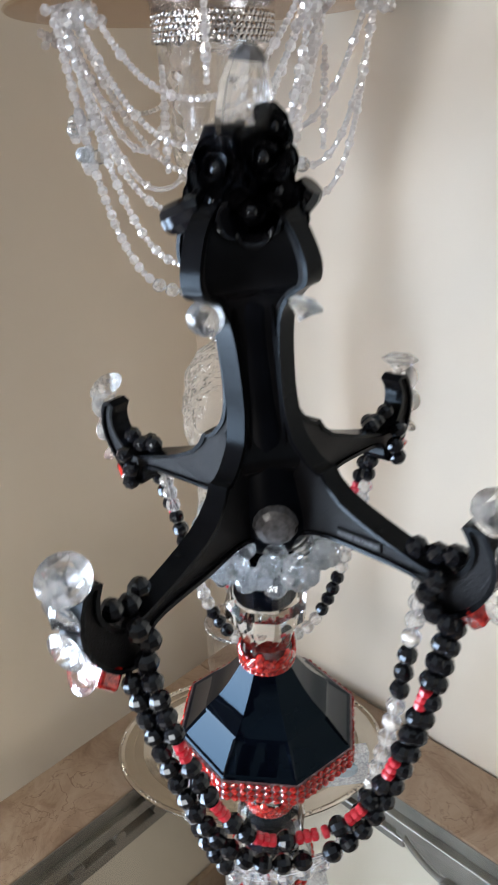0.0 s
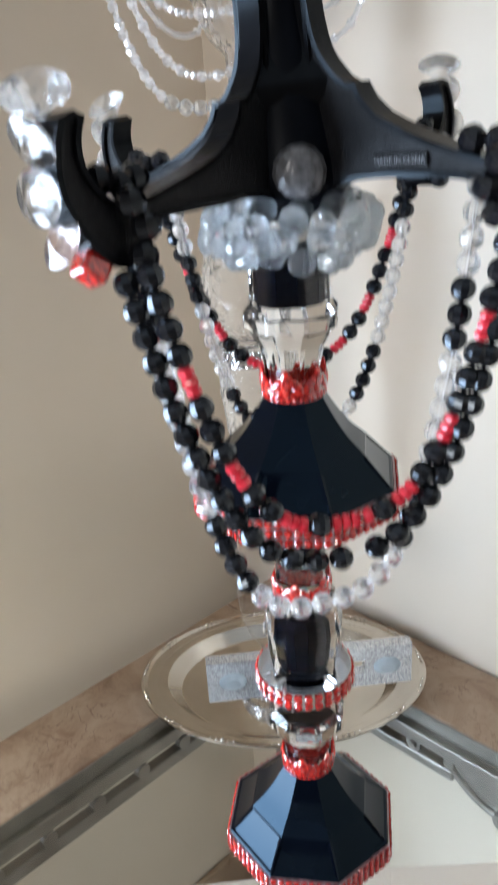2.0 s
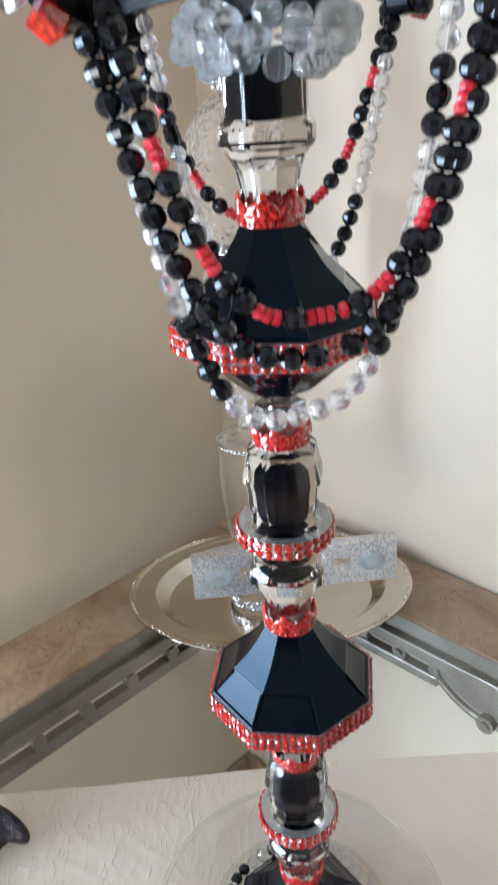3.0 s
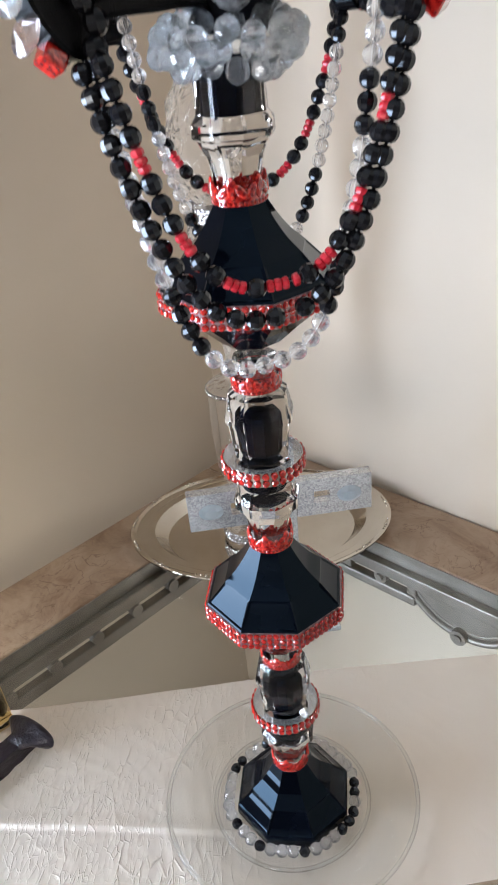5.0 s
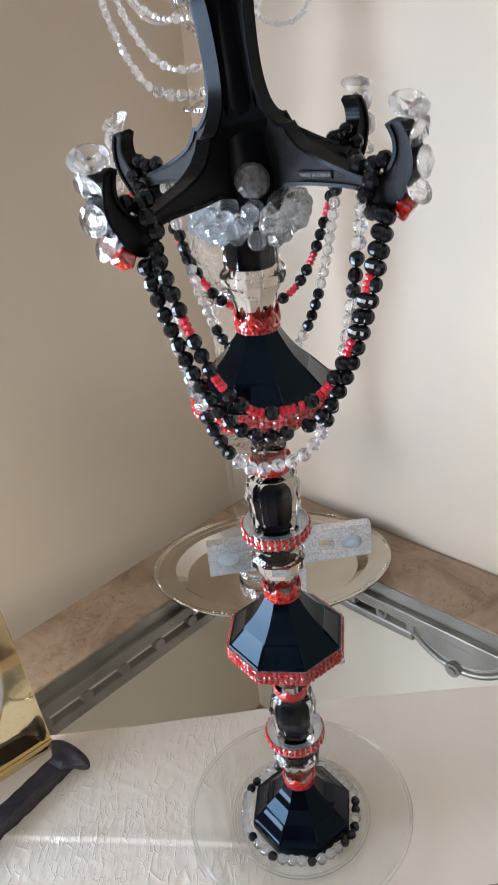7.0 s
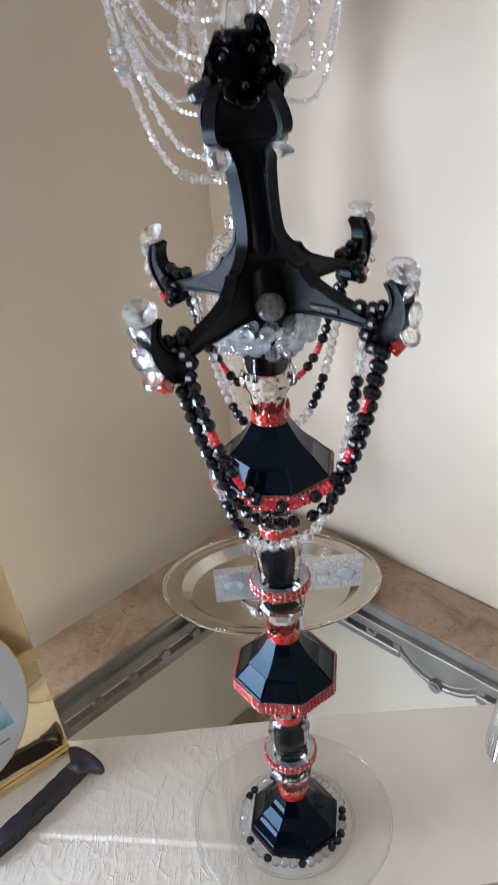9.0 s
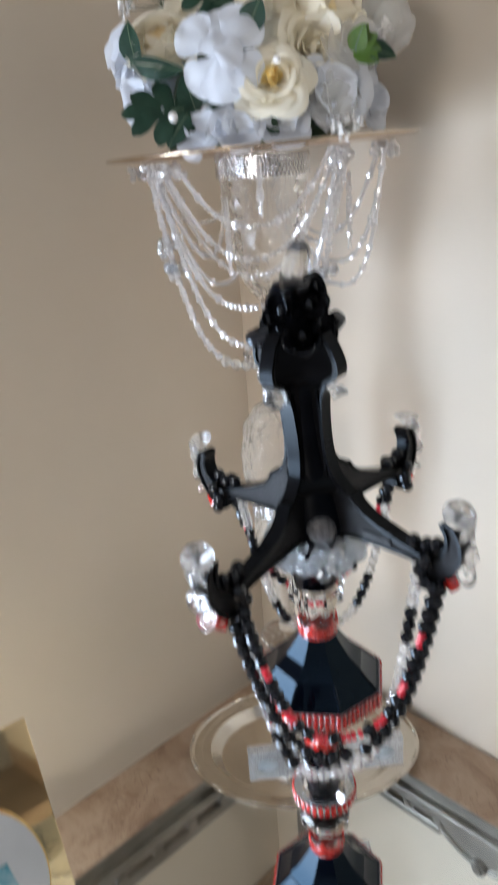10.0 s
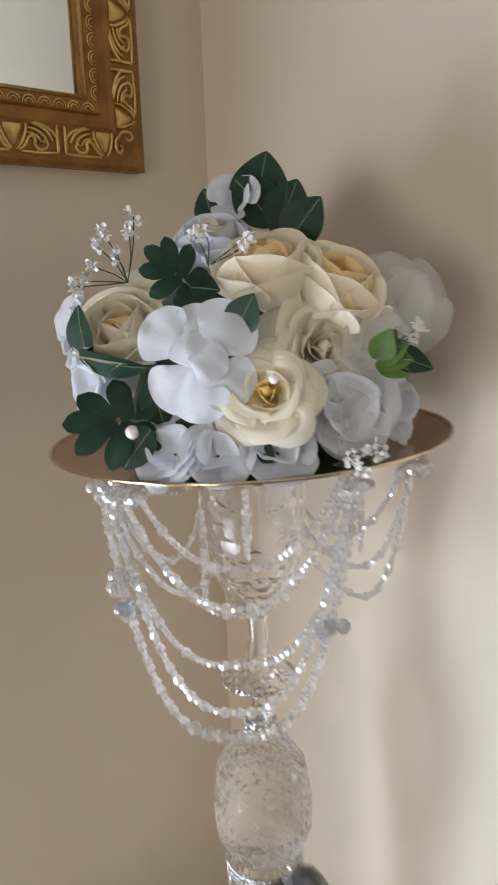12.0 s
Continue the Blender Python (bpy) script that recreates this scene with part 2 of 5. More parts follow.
# marble: pinkish brown with darker veins
MARBLE, _nt, _p = node_mat("brown_marble")
_n = noise_node(_nt, 10, 9, rough=0.66)
_n.inputs["Distortion"].default_value = 1.2
_r = ramp_node(_nt, _n.outputs["Fac"], [(0.30, (0.20, 0.122, 0.074)), (0.43, (0.30, 0.200, 0.128)), (0.55, (0.375, 0.268, 0.182)), (0.70, (0.29, 0.188, 0.118))])
_v = noise_node(_nt, 30, 5, rough=0.55)
_v.inputs["Distortion"].default_value = 1.1
_rv = ramp_node(_nt, _v.outputs["Fac"], [(0.475, (1, 1, 1)), (0.5, (0.40, 0.28, 0.22)), (0.512, (1, 1, 1)), (0.62, (1, 1, 1)), (0.70, (0.72, 0.62, 0.56))])
_mx = _nt.nodes.new("ShaderNodeMix")
_mx.data_type, _mx.blend_type = "RGBA", "MULTIPLY"
_nt.links.new(ramp_node(_nt, noise_node(_nt, 9, 3).outputs["Fac"], [(0.42, (0.06, 0.06, 0.06)), (0.62, (0.65, 0.65, 0.65))]).outputs[0], _mx.inputs["Factor"])
_nt.links.new(_r.outputs[0], _mx.inputs["A"])
_nt.links.new(_rv.outputs[0], _mx.inputs["B"])
_nt.links.new(_mx.outputs["Result"], _p.inputs["Base Color"])
_p.inputs["Roughness"].default_value = 0.3

# crinkled satin: crumpled facets of three sizes and thin sharp ridges between them, in patches
SATIN, _nt, _p = node_mat("crinkled_satin")
_n = noise_node(_nt, 6, 4)
_nt.links.new(ramp_node(_nt, _n.outputs["Fac"], [(0.35, (0.90, 0.81, 0.715)), (0.65, (0.94, 0.87, 0.785))]).outputs[0], _p.inputs["Base Color"])
_p.inputs["Roughness"].default_value, _p.inputs["Sheen Weight"].default_value = 0.27, 0.3
_p.inputs["Metallic"].default_value = 0.25


def _math(op, a, b):
    n = _nt.nodes.new("ShaderNodeMath")
    n.operation = op
    for k, v in enumerate((a, b)):
        if isinstance(v, (int, float)):
            n.inputs[k].default_value = v
        else:
            _nt.links.new(v, n.inputs[k])
    return n.outputs[0]


_sum = None
for _k, (_turn, _sx, _sy, _h) in enumerate(((0.28, 60, 19, 0.75), (-0.34, 120, 42, 0.7), (0.10, 230, 85, 0.55))):
    _tc, _mp, _vo = (_nt.nodes.new("ShaderNode" + _q) for _q in ("TexCoord", "Mapping", "TexVoronoi"))
    _mp.inputs["Rotation"].default_value, _mp.inputs["Scale"].default_value = (0, 0, _turn), (_sx, _sy, 1)
    _ds = noise_node(_nt, 30 + 25 * _k, 2)
    _mxv = _nt.nodes.new("ShaderNodeMix")
    _mxv.data_type = "VECTOR"
    _mxv.inputs["Factor"].default_value = 0.010 / (1 + _k)
    _nt.links.new(_tc.outputs["Object"], _mxv.inputs["A"])
    _nt.links.new(_ds.outputs["Color"], _mxv.inputs["B"])
    _nt.links.new(_mxv.outputs["Result"], _mp.inputs[0])
    _vo.voronoi_dimensions = "2D"
    _vo.inputs["Scale"].default_value = 1.0
    _nt.links.new(_mp.outputs[0], _vo.inputs["Vector"])
    _ma = noise_node(_nt, 13 + 5 * _k, 2)
    _rm = ramp_node(_nt, _ma.outputs["Fac"], [(0.44, (0.02, 0.02, 0.02)), (0.58, (1, 1, 1))])
    _ve = _nt.nodes.new("ShaderNodeTexVoronoi")
    _ve.voronoi_dimensions, _ve.feature = "2D", "DISTANCE_TO_EDGE"
    _ve.inputs["Scale"].default_value = 1.0
    _nt.links.new(_mp.outputs[0], _ve.inputs["Vector"])
    _re = ramp_node(_nt, _ve.outputs["Distance"], [(0.0, (0.30, 0.30, 0.30)), (0.045, (0.10, 0.10, 0.10)), (0.10, (0, 0, 0))])
    _rb = ramp_node(_nt, noise_node(_nt, 45 + 20 * _k, 2).outputs["Fac"], [(0.46, (0, 0, 0)), (0.58, (1, 1, 1))])
    _edge = _math("MULTIPLY", _re.outputs[0], _rb.outputs[0])
    _lay = _math("MULTIPLY", _math("MULTIPLY", _math("ADD", _math("MULTIPLY", _vo.outputs["Distance"], 0.30), _edge), _h), _rm.outputs[0])
    _sum = _lay if _sum is None else _math("ADD", _sum, _lay)
# the end beside the plaque is the more crumpled one
_tc, _sp, _mr = (_nt.nodes.new("ShaderNode" + _q) for _q in ("TexCoord", "SeparateXYZ", "MapRange"))
_mr.inputs["From Min"].default_value, _mr.inputs["From Max"].default_value = -0.08, 0.10
_mr.inputs["To Min"].default_value, _mr.inputs["To Max"].default_value = 1.0, 0.10
_nt.links.new(_tc.outputs["Object"], _sp.inputs[0])
_nt.links.new(_sp.outputs["X"], _mr.inputs["Value"])
_sum = _math("MULTIPLY", _sum, _mr.outputs[0])
bump_node(_nt, _sum, _p, 0.78, 0.0030)

# silver glitter
GLITTER, _nt, _p = node_mat("silver_glitter")
_tc = _nt.nodes.new("ShaderNodeTexCoord")
_vo = _nt.nodes.new("ShaderNodeTexVoronoi")
_vo.inputs["Scale"].default_value = 760
_nt.links.new(_tc.outputs["Object"], _vo.inputs["Vector"])
_nt.links.new(ramp_node(_nt, _vo.outputs["Color"], [(0.15, (0.40, 0.42, 0.45)), (0.5, (0.68, 0.71, 0.74)), (0.85, (0.95, 0.96, 0.98))]).outputs[0], _p.inputs["Base Color"])
_p.inputs["Metallic"].default_value, _p.inputs["Roughness"].default_value = 0.7, 0.18
_nm = _nt.nodes.new("ShaderNodeBump")
_nm.inputs["Strength"].default_value, _nm.inputs["Distance"].default_value = 1.0, 0.0016
_nt.links.new(_vo.outputs["Color"], _nm.inputs["Height"])
_nt.links.new(_nm.outputs[0], _p.inputs["Normal"])


# ---- building helpers ----
def finish(bm, name, mat, smooth=False, angle=None):
    bmesh.ops.recalc_face_normals(bm, faces=bm.faces[:])
    me = bpy.data.meshes.new(name)
    bm.to_mesh(me)
    bm.free()
    me.materials.append(mat)
    if smooth:
        me.shade_smooth()
        if angle is not None:
            me.set_sharp_from_angle(angle=radians(angle))
    return me


def part(name, bm, mat, parent=None, label="", m=None, smooth=False, angle=None):
    ob = new(name, finish(bm, name, mat, smooth, angle))
    ob.parent = parent
    if m is not None:
        ob.matrix_basis = m
    if label:
        tagged(ob, label)
    return ob


def piece(name, mesh, parent, m, label=""):
    ob = new(name, mesh)
    ob.parent = parent
    ob.matrix_basis = m
    if label:
        tagged(ob, label)
    return ob


def thing(name, label, category, m=None, group="", kind=""):
    ob = new(name)
    ob.empty_display_size = 0.02
    if m is not None:
        ob.matrix_basis = m
    return tagged(ob, label, category, group, kind)


def add_lathe(bm, prof, n=32, turn=0.0, centre=(0, 0), closed_top=True, closed_bottom=True, sx=1.0, sy=1.0):
    """Turns (r, z) pairs round the z axis; n = 8 gives an octagon."""
    rings = []
    for r, z in prof:
        if r < 1e-6:
            rings.append([bm.verts.new((centre[0], centre[1], z))])
        else:
            rings.append([bm.verts.new((centre[0] + sx * r * math.cos(turn + 2 * math.pi * i / n), centre[1] + sy * r * math.sin(turn + 2 * math.pi * i / n), z)) for i in range(n)])
    for a, b in zip(rings, rings[1:]):
        for i in range(n):
            j = (i + 1) % n
            if len(a) == 1 and len(b) == 1:
                continue
            if len(a) == 1:
                bm.faces.new((a[0], b[i], b[j]))
            elif len(b) == 1:
                bm.faces.new((a[i], a[j], b[0]))
            else:
                bm.faces.new((a[i], a[j], b[j], b[i]))
    if closed_bottom and len(rings[0]) > 2:
        bm.faces.new(rings[0][::-1])
    if closed_top and len(rings[-1]) > 2:
        bm.faces.new(rings[-1])
    return bm


def lathe(prof, n=32, **kw):
    return add_lathe(bmesh.new(), prof, n, **kw)


def band_ring(prof, n=40, **kw):
    """A ring open in the middle: the outline of its section closes on itself."""
    return add_lathe(bmesh.new(), list(prof) + [prof[0]], n, closed_top=False, closed_bottom=False, **kw)


def add_box(bm, x0, x1, y0, y1, z0, z1, bevel=0.0, m=None):
    r = bmesh.ops.create_cube(bm, size=1)
    vs = r["verts"]
    bmesh.ops.transform(bm, matrix=Matrix.Translation(((x0 + x1) / 2, (y0 + y1) / 2, (z0 + z1) / 2)) @ Matrix.Diagonal((x1 - x0, y1 - y0, z1 - z0, 1)), verts=vs)
    if bevel:
        es = list({e for v in vs for e in v.link_edges})
        out = bmesh.ops.bevel(bm, geom=es, offset=bevel, segments=2, affect="EDGES", profile=0.5)
        vs = list({v for f in out["faces"] for v in f.verts} | {v for v in vs if v.is_valid})
    if m is not None:
        bmesh.ops.transform(bm, matrix=m, verts=vs)
    return bm


def box(*a, **kw):
    return add_box(bmesh.new(), *a, **kw)


def add_tube(bm, pts, radius, n=8, closed=False, radii=None):
    """A round tube along points."""
    pts = [Vector(p) for p in pts]
    rings, side = [], None
    for i, p in enumerate(pts):
        q0 = pts[i - 1] if (i or closed) else p
        q1 = pts[(i + 1) % len(pts)] if (i + 1 < len(pts) or closed) else p
        d = (q1 - q0).normalized()
        if side is None:
            side = d.orthogonal().normalized()
        side = (side - d * side.dot(d)).normalized()
        up = d.cross(side)
        r = radii[i] if radii else radius
        rings.append([bm.verts.new(p + r * (math.cos(2 * math.pi * k / n) * side + math.sin(2 * math.pi * k / n) * up)) for k in range(n)])
    pairs = list(zip(rings, rings[1:])) + ([(rings[-1], rings[0])] if closed else [])
    for a, b in pairs:
        for k in range(n):
            bm.faces.new((a[k], a[(k + 1) % n], b[(k + 1) % n], b[k]))
    if not closed:
        bm.faces.new(rings[0][::-1])
        bm.faces.new(rings[-1])
    return bm


def add_ball(bm, centre, r, seg=8, rings=5, sz=1.0):
    prof = [(r * math.sin(math.pi * i / rings), -sz * r * math.cos(math.pi * i / rings)) for i in range(rings + 1)]
    prof[0], prof[-1] = (0, -sz * r), (0, sz * r)
    return add_lathe(bm, [(a, b + centre[2]) for a, b in prof], seg, centre=centre[:2])


def add_sheet(bm, outline, half):
    """A plate: an outline in x, z; half(x) is half its depth at reach x."""
    a = [bm.verts.new((x, -half(x), z)) for x, z in outline]
    b = [bm.verts.new((x, half(x), z)) for x, z in outline]
    bm.faces.new(a)
    bm.faces.new(b[::-1])
    for i in range(len(a)):
        j = (i + 1) % len(a)
        bm.faces.new((a[j], a[i], b[i], b[j]))
    return bm


def smooth_line(pts, steps=6):
    """A soft curve through points of any dimension (Catmull-Rom)."""
    out = []
    P = [pts[0]] + list(pts) + [pts[-1]]
    for i in range(1, len(P) - 2):
        for s in range(steps):
            t = s / steps
            out.append(tuple(0.5 * (2 * b + (c - a) * t + (2 * a - 5 * b + 4 * c - d) * t * t + (3 * b - a - 3 * c + d) * t ** 3) for a, b, c, d in zip(P[i - 1], P[i], P[i + 1], P[i + 2])))
    out.append(tuple(pts[-1]))
    return out


def bead_mesh(name, r, mat, seg=7, rings=5, hole=True):
    bm = bmesh.new()
    add_ball(bm, (0, 0, 0), r, seg, rings)
    return finish(bm, name, mat)


# ---- the room ----
U0, V0, U1, V1, H = -0.565, 0.463, 4.6, -5.2, 2.7


def wall(name, u0, u1, v0, v1, z0=0.0, z1=H, mat=WALL):
    ob = part(name, box(u0, u1, v0, v1, z0, z1), mat, None, m=ROOM)
    return tagged(ob, kind="structure")


wall("wall_north", U0 - 0.15, U1, V0, V0 + 0.15)
SV0, SV1, SZ0, SZ1 = -2.20, -0.42, 0.12, 1.56       # glazed side door
bm = box(U0 - 0.15, U0, SV1, V0, 0, H)
add_box(bm, U0 - 0.15, U0, V1, SV0, 0, H)
add_box(bm, U0 - 0.15, U0, SV0, SV1, 0, SZ0)
add_box(bm, U0 - 0.15, U0, SV0, SV1, SZ1, H)
tagged(part("wall_west", bm, WALL, m=ROOM), kind="structure")
# the glazed door's frame and glazing bars
bm = box(U0 - 0.060, U0 - 0.015, SV0, SV0 + 0.05, SZ0, SZ1, bevel=0.004)
for a in ((SV1 - 0.05, SV1, SZ0, SZ1), (SV0 + 0.05, SV1 - 0.05, SZ0, SZ0 + 0.06), (SV0 + 0.05, SV1 - 0.05, SZ1 - 0.05, SZ1), (SV0 + 0.05, SV1 - 0.05, 0.78, 0.92), (-1.36, -1.25, SZ0 + 0.06, 0.78), (-1.36, -1.25, 0.92, SZ1 - 0.05)):
    add_box(bm, U0 - 0.060, U0 - 0.015, a[0], a[1], a[2], a[3], bevel=0.004)
tagged(part("window_1", bm, CEIL, m=ROOM), "painted frame and glazing bars of the side door", kind="structure")
# unseen closing wall, also in the darkened colour
wall("wall_east", U1, U1 + 0.15, V1 - 0.15, V0 + 0.15, mat=WALL_DIMMED)
# south wall with the window opening, unseen, in the darkened wall colour
WU0, WU1, WZ0, WZ1 = 1.05, 2.39, 0.83, 2.07
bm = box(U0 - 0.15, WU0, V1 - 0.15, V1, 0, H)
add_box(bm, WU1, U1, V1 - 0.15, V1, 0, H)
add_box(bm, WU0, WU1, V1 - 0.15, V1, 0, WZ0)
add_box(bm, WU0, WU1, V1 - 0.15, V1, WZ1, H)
tagged(part("wall_south", bm, WALL_DIMMED, m=ROOM), kind="structure")
tagged(part("floor", box(U0 - 0.15, U1 + 0.15, V1 - 0.15, V0 + 0.15, -0.1, 0), FLOOR, m=ROOM), kind="structure")
tagged(part("ceiling", box(U0 - 0.15, U1 + 0.15, V1 - 0.15, V0 + 0.15, H, H + 0.1), CEIL, m=ROOM), kind="structure")
bm = box(U0 + 0.002, U1, V0 - 0.014, V0 - 0.002, 0.001, 0.15, bevel=0.003)
add_box(bm, U0 + 0.002, U0 + 0.014, V1, V0 - 0.016, 0.001, 0.15, bevel=0.003)
tagged(part("baseboard", bm, MARBLE, m=ROOM), "brown stone skirting along the walls", kind="structure")


# ---- the table ----
def side_table():
    u0, u1, v0, v1 = -0.476, 0.40, -0.42, 0.460     # outer edges of the stone border
    b = 0.107                                        # its width
    t = thing("side_table", "stone-bordered glass side table on a grey iron frame", "table", ROOM)
    for a in ((u0, u1, v1 - b, v1), (u0, u0 + b, v0 + b, v1 - b - 0.001), (u1 - b, u1, v0 + b, v1 - b - 0.001), (u0, u1, v0, v0 + b - 0.001)):
        part("border_slab", box(a[0], a[1], a[2], a[3], T - 0.022, T, bevel=0.003), MARBLE, t, "polished brown marble border slab")
    part("glass_pane", box(u0 + b + 0.002, u1 - b - 0.002, v0 + b + 0.002, v1 - b - 0.002, T - 0.010, T - 0.002), TOP_GLASS, t, "clear glass pane")
    # iron apron under the border's inner edge: rails, slots, arches
    def apron(length, m, arch):
        bm = bmesh.new()
        add_box(bm, 0, length, -0.012, 0.010, T - 0.040, T - 0.0225, bevel=0.002, m=m)
        add_box(bm, 0, length, -0.004, 0.004, T - 0.0465, T - 0.041, m=m)
        part("rail", bm, IRON, t)
        bm = bmesh.new()
        if not arch:
            add_box(bm, 0, length, -0.007, 0.007, T - 0.078, T - 0.0605, bevel=0.002, m=m)
            k = 0.05
            part("lower_rail", bm, IRON, t)
            while k < length - 0.03:
                # a cast knuckle between two slots
                bm = bmesh.new()
                add_box(bm, k + 0.002, k + 0.016, -0.006, 0.006, T - 0.061, T - 0.046, bevel=0.003, m=m)
                bmesh.ops.create_cone(bm, cap_ends=True, segments=16, radius1=0.0085, radius2=0.0070, depth=0.016, matrix=m @ pose(k + 0.009, 0, T - 0.0535, 90))
                part("spacer", bm, IRON, t, smooth=True, angle=40)
                k += 0.062
        else:
            # slots over a lower rail, a rosette in each, and a low arch with a clip in the middle
            for lo, hi in ((0, 0.268), (length - 0.268, length)):
                bm = bmesh.new()
                add_box(bm, lo, hi, -0.007, 0.007, T - 0.073, T - 0.058, bevel=0.003, m=m)
                part("lower_rail", bm, IRON, t)
                for x0, x1 in ((0.05, 0.07), (0.150, 0.168), (0.254, 0.268)):
                    x0, x1 = (x0, x1) if lo == 0 else (length - x1, length - x0)
                    part("spacer", box(x0, x1, -0.005, 0.005, T - 0.0585, T - 0.042, bevel=0.002, m=m), IRON, t)
                for x in (0.110, 0.215):
                    x = x if lo == 0 else length - x
                    bm = bmesh.new()
                    bmesh.ops.create_cone(bm, cap_ends=True, segments=20, radius1=0.0105, radius2=0.0095, depth=0.014, matrix=m @ pose(x, 0, T - 0.049, 90))
                    bmesh.ops.create_cone(bm, cap_ends=True, segments=16, radius1=0.006, radius2=0.005, depth=0.022, matrix=m @ pose(x, 0, T - 0.049, 90))
                    part("rosette", bm, IRON, t, "round iron rosette", smooth=True, angle=40)
            mid = length / 2
            arc = [(mid + 0.075 * s, 0.0, T - 0.088 + 0.038 * abs(s) ** 2.2) for s in [-1 + i / 14 for i in range(29)]]
            for r, dz in ((0.0055, 0.0), (0.0022, 0.0085)):
                bm = bmesh.new()
                add_tube(bm, [m @ Vector((p[0] * (1 if not dz else 0.94) + (0 if not dz else 0.06 * mid), 0.0, p[2] + dz)) for p in arc], r, 8)
                part("arch_bar", bm, IRON, t, "curved iron bar", smooth=True)
            bm = bmesh.new()
            for p, q in zip(arc, arc[1:]):
                hi = T - 0.0465
                quad = [bm.verts.new(m @ Vector((x, y, z))) for y in (-0.0012, 0.0012) for x, z in ((p[0], p[2] + 0.002), (q[0], q[2] + 0.002), (q[0], max(hi, q[2] + 0.003)), (p[0], max(hi, p[2] + 0.003)))]
                bm.faces.new(quad[3::-1])
                bm.faces.new(quad[4:])
            part("arch_plate", bm, IRON, t, "sheet of grey iron filling the arch")
            bm = bmesh.new()
            bmesh.ops.create_cone(bm, cap_ends=True, segments=24, radius1=0.0115, radius2=0.0105, depth=0.020, matrix=m @ pose(mid, 0, T - 0.086, 90))
            bmesh.ops.create_cone(bm, cap_ends=True, segments=20, radius1=0.0065, radius2=0.0055, depth=0.025, matrix=m @ pose(mid, 0, T - 0.086, 90))
            part("clip", bm, IRON, t, "round iron rosette on the arch", smooth=True, angle=40)
            return
    i0, i1, j0, j1 = u0 + b, u1 - b, v0 + b, v1 - b
    for a in ((i0 + 0.0003, i1 - 0.0003, j1 - 0.0016, j1 - 0.0003), (i0 + 0.0003, i1 - 0.0003, j0 + 0.0003, j0 + 0.0016), (i0 + 0.0003, i0 + 0.0016, j0 + 0.002, j1 - 0.002), (i1 - 0.0016, i1 - 0.0003, j0 + 0.002, j1 - 0.002)):
        part("edge_strip", box(a[0], a[1], a[2], a[3], T - 0.0222, T - 0.0015), IRON, t, "grey iron strip round the pane")
    apron(i1 - i0, Matrix.Translation((i0, j1, 0)), True)
    apron(j1 - j0, Matrix.Translation((i0, j1, 0)) @ pose(0, 0, 0, 0, 0, -90), False)
    apron(j1 - j0, Matrix.Translation((i1, j1, 0)) @ pose(0, 0, 0, 0, 0, -90), False)
    apron(i1 - i0, Matrix.Translation((i0, j0, 0)), False)
    for x in (u0 + 0.03, u1 - 0.03):
        for y in (v0 + 0.03, v1 - 0.03):
            part("leg", box(x - 0.014, x + 0.014, y - 0.014, y + 0.014, 0, T - 0.0225, bevel=0.004), IRON, t)


side_table()


def tablecloth():
    """A runner of crinkled satin over the front of the table."""
    bm = bmesh.new()
    nx, ny = 300, 190
    grid = []

    def ridge(p):
        return max(0.0, 1 - abs(noise.noise(p)) * 7)
    for j in range(ny + 1):
        row = []
        for i in range(nx + 1):
            s, q = i / nx, j / ny
            x = -0.46 + 0.86 * s
            edge = 0.146 + 0.12 * x + 0.004 * math.sin(9 * x + 1) + 0.003 * noise.noise((x * 14, 0, 3))
            front = max(-0.115, -0.0690 + 0.190 * (x - 0.121)) + 0.002 * noise.noise((x * 16, 0, 8))
            y = edge - (edge - front) * q
            mask = max(0.0, min(1.0, 0.5 + 1.6 * noise.noise((x * 6, y * 6, 9))))
            z = T + 0.0040 + 0.0018 * noise.noise((x * 9, y * 6, 0)) * (0.3 + min(1, q * 4)) + 0.0003 * noise.noise((x * 34, y * 26, 4))
            calm = 1 if x < -0.06 else max(0.25, 1 - (x + 0.06) * 5)
            z += 0.0009 * calm * mask * ridge((x * 26 + y * 6, y * 5, 2))
            z += 0.0006 * calm * (1 - 0.6 * mask) * ridge((x * 30 + y * 26, y * 8 - x * 7, 7))
            fold = y + 0.026 + 0.03 * x
            z += 0.0028 * math.exp(-(fold / (0.0110 if fold > 0 else 0.0024)) ** 2) * (1 if x < -0.08 else max(0.0, 1 + (x + 0.08) * -12))
            row.append(bm.verts.new((x, y, max(z, T + 0.0016))))
        grid.append(row)
    for j in range(ny):
        for i in range(nx):
            bm.faces.new((grid[j][i], grid[j][i + 1], grid[j + 1][i + 1], grid[j + 1][i]))
    r = bmesh.ops.solidify(bm, geom=bm.faces[:], thickness=0.0012)
    ob = part("tablecloth", bm, SATIN, smooth=True)
    tagged(ob, "cream crinkled satin runner laid over the table", "tablecloth")


tablecloth()

# ---- the black candelabra ----
OCT = radians(22.5 - 90 - 3)     # turn of the octagons
CAND = thing("candelabra", "tall black and clear glass candelabra with red rhinestones", "candelabra", pose(-0.0014, 0.0070, T, 1.4, 0, 0))

plate = thing("glass_plate", "clear round glass plate under the candelabra", "plate", pose(-0.003, 0.007, T + 0.004))
bm = lathe([(0, 0.001), (0.062, 0.001), (0.066, 0.0015), (0.070, 0.004), (0.105, 0.010), (0.108, 0.0115), (0.108, 0.013), (0.1045, 0.0125), (0.069, 0.0068), (0.063, 0.0042), (0, 0.004)], 72)
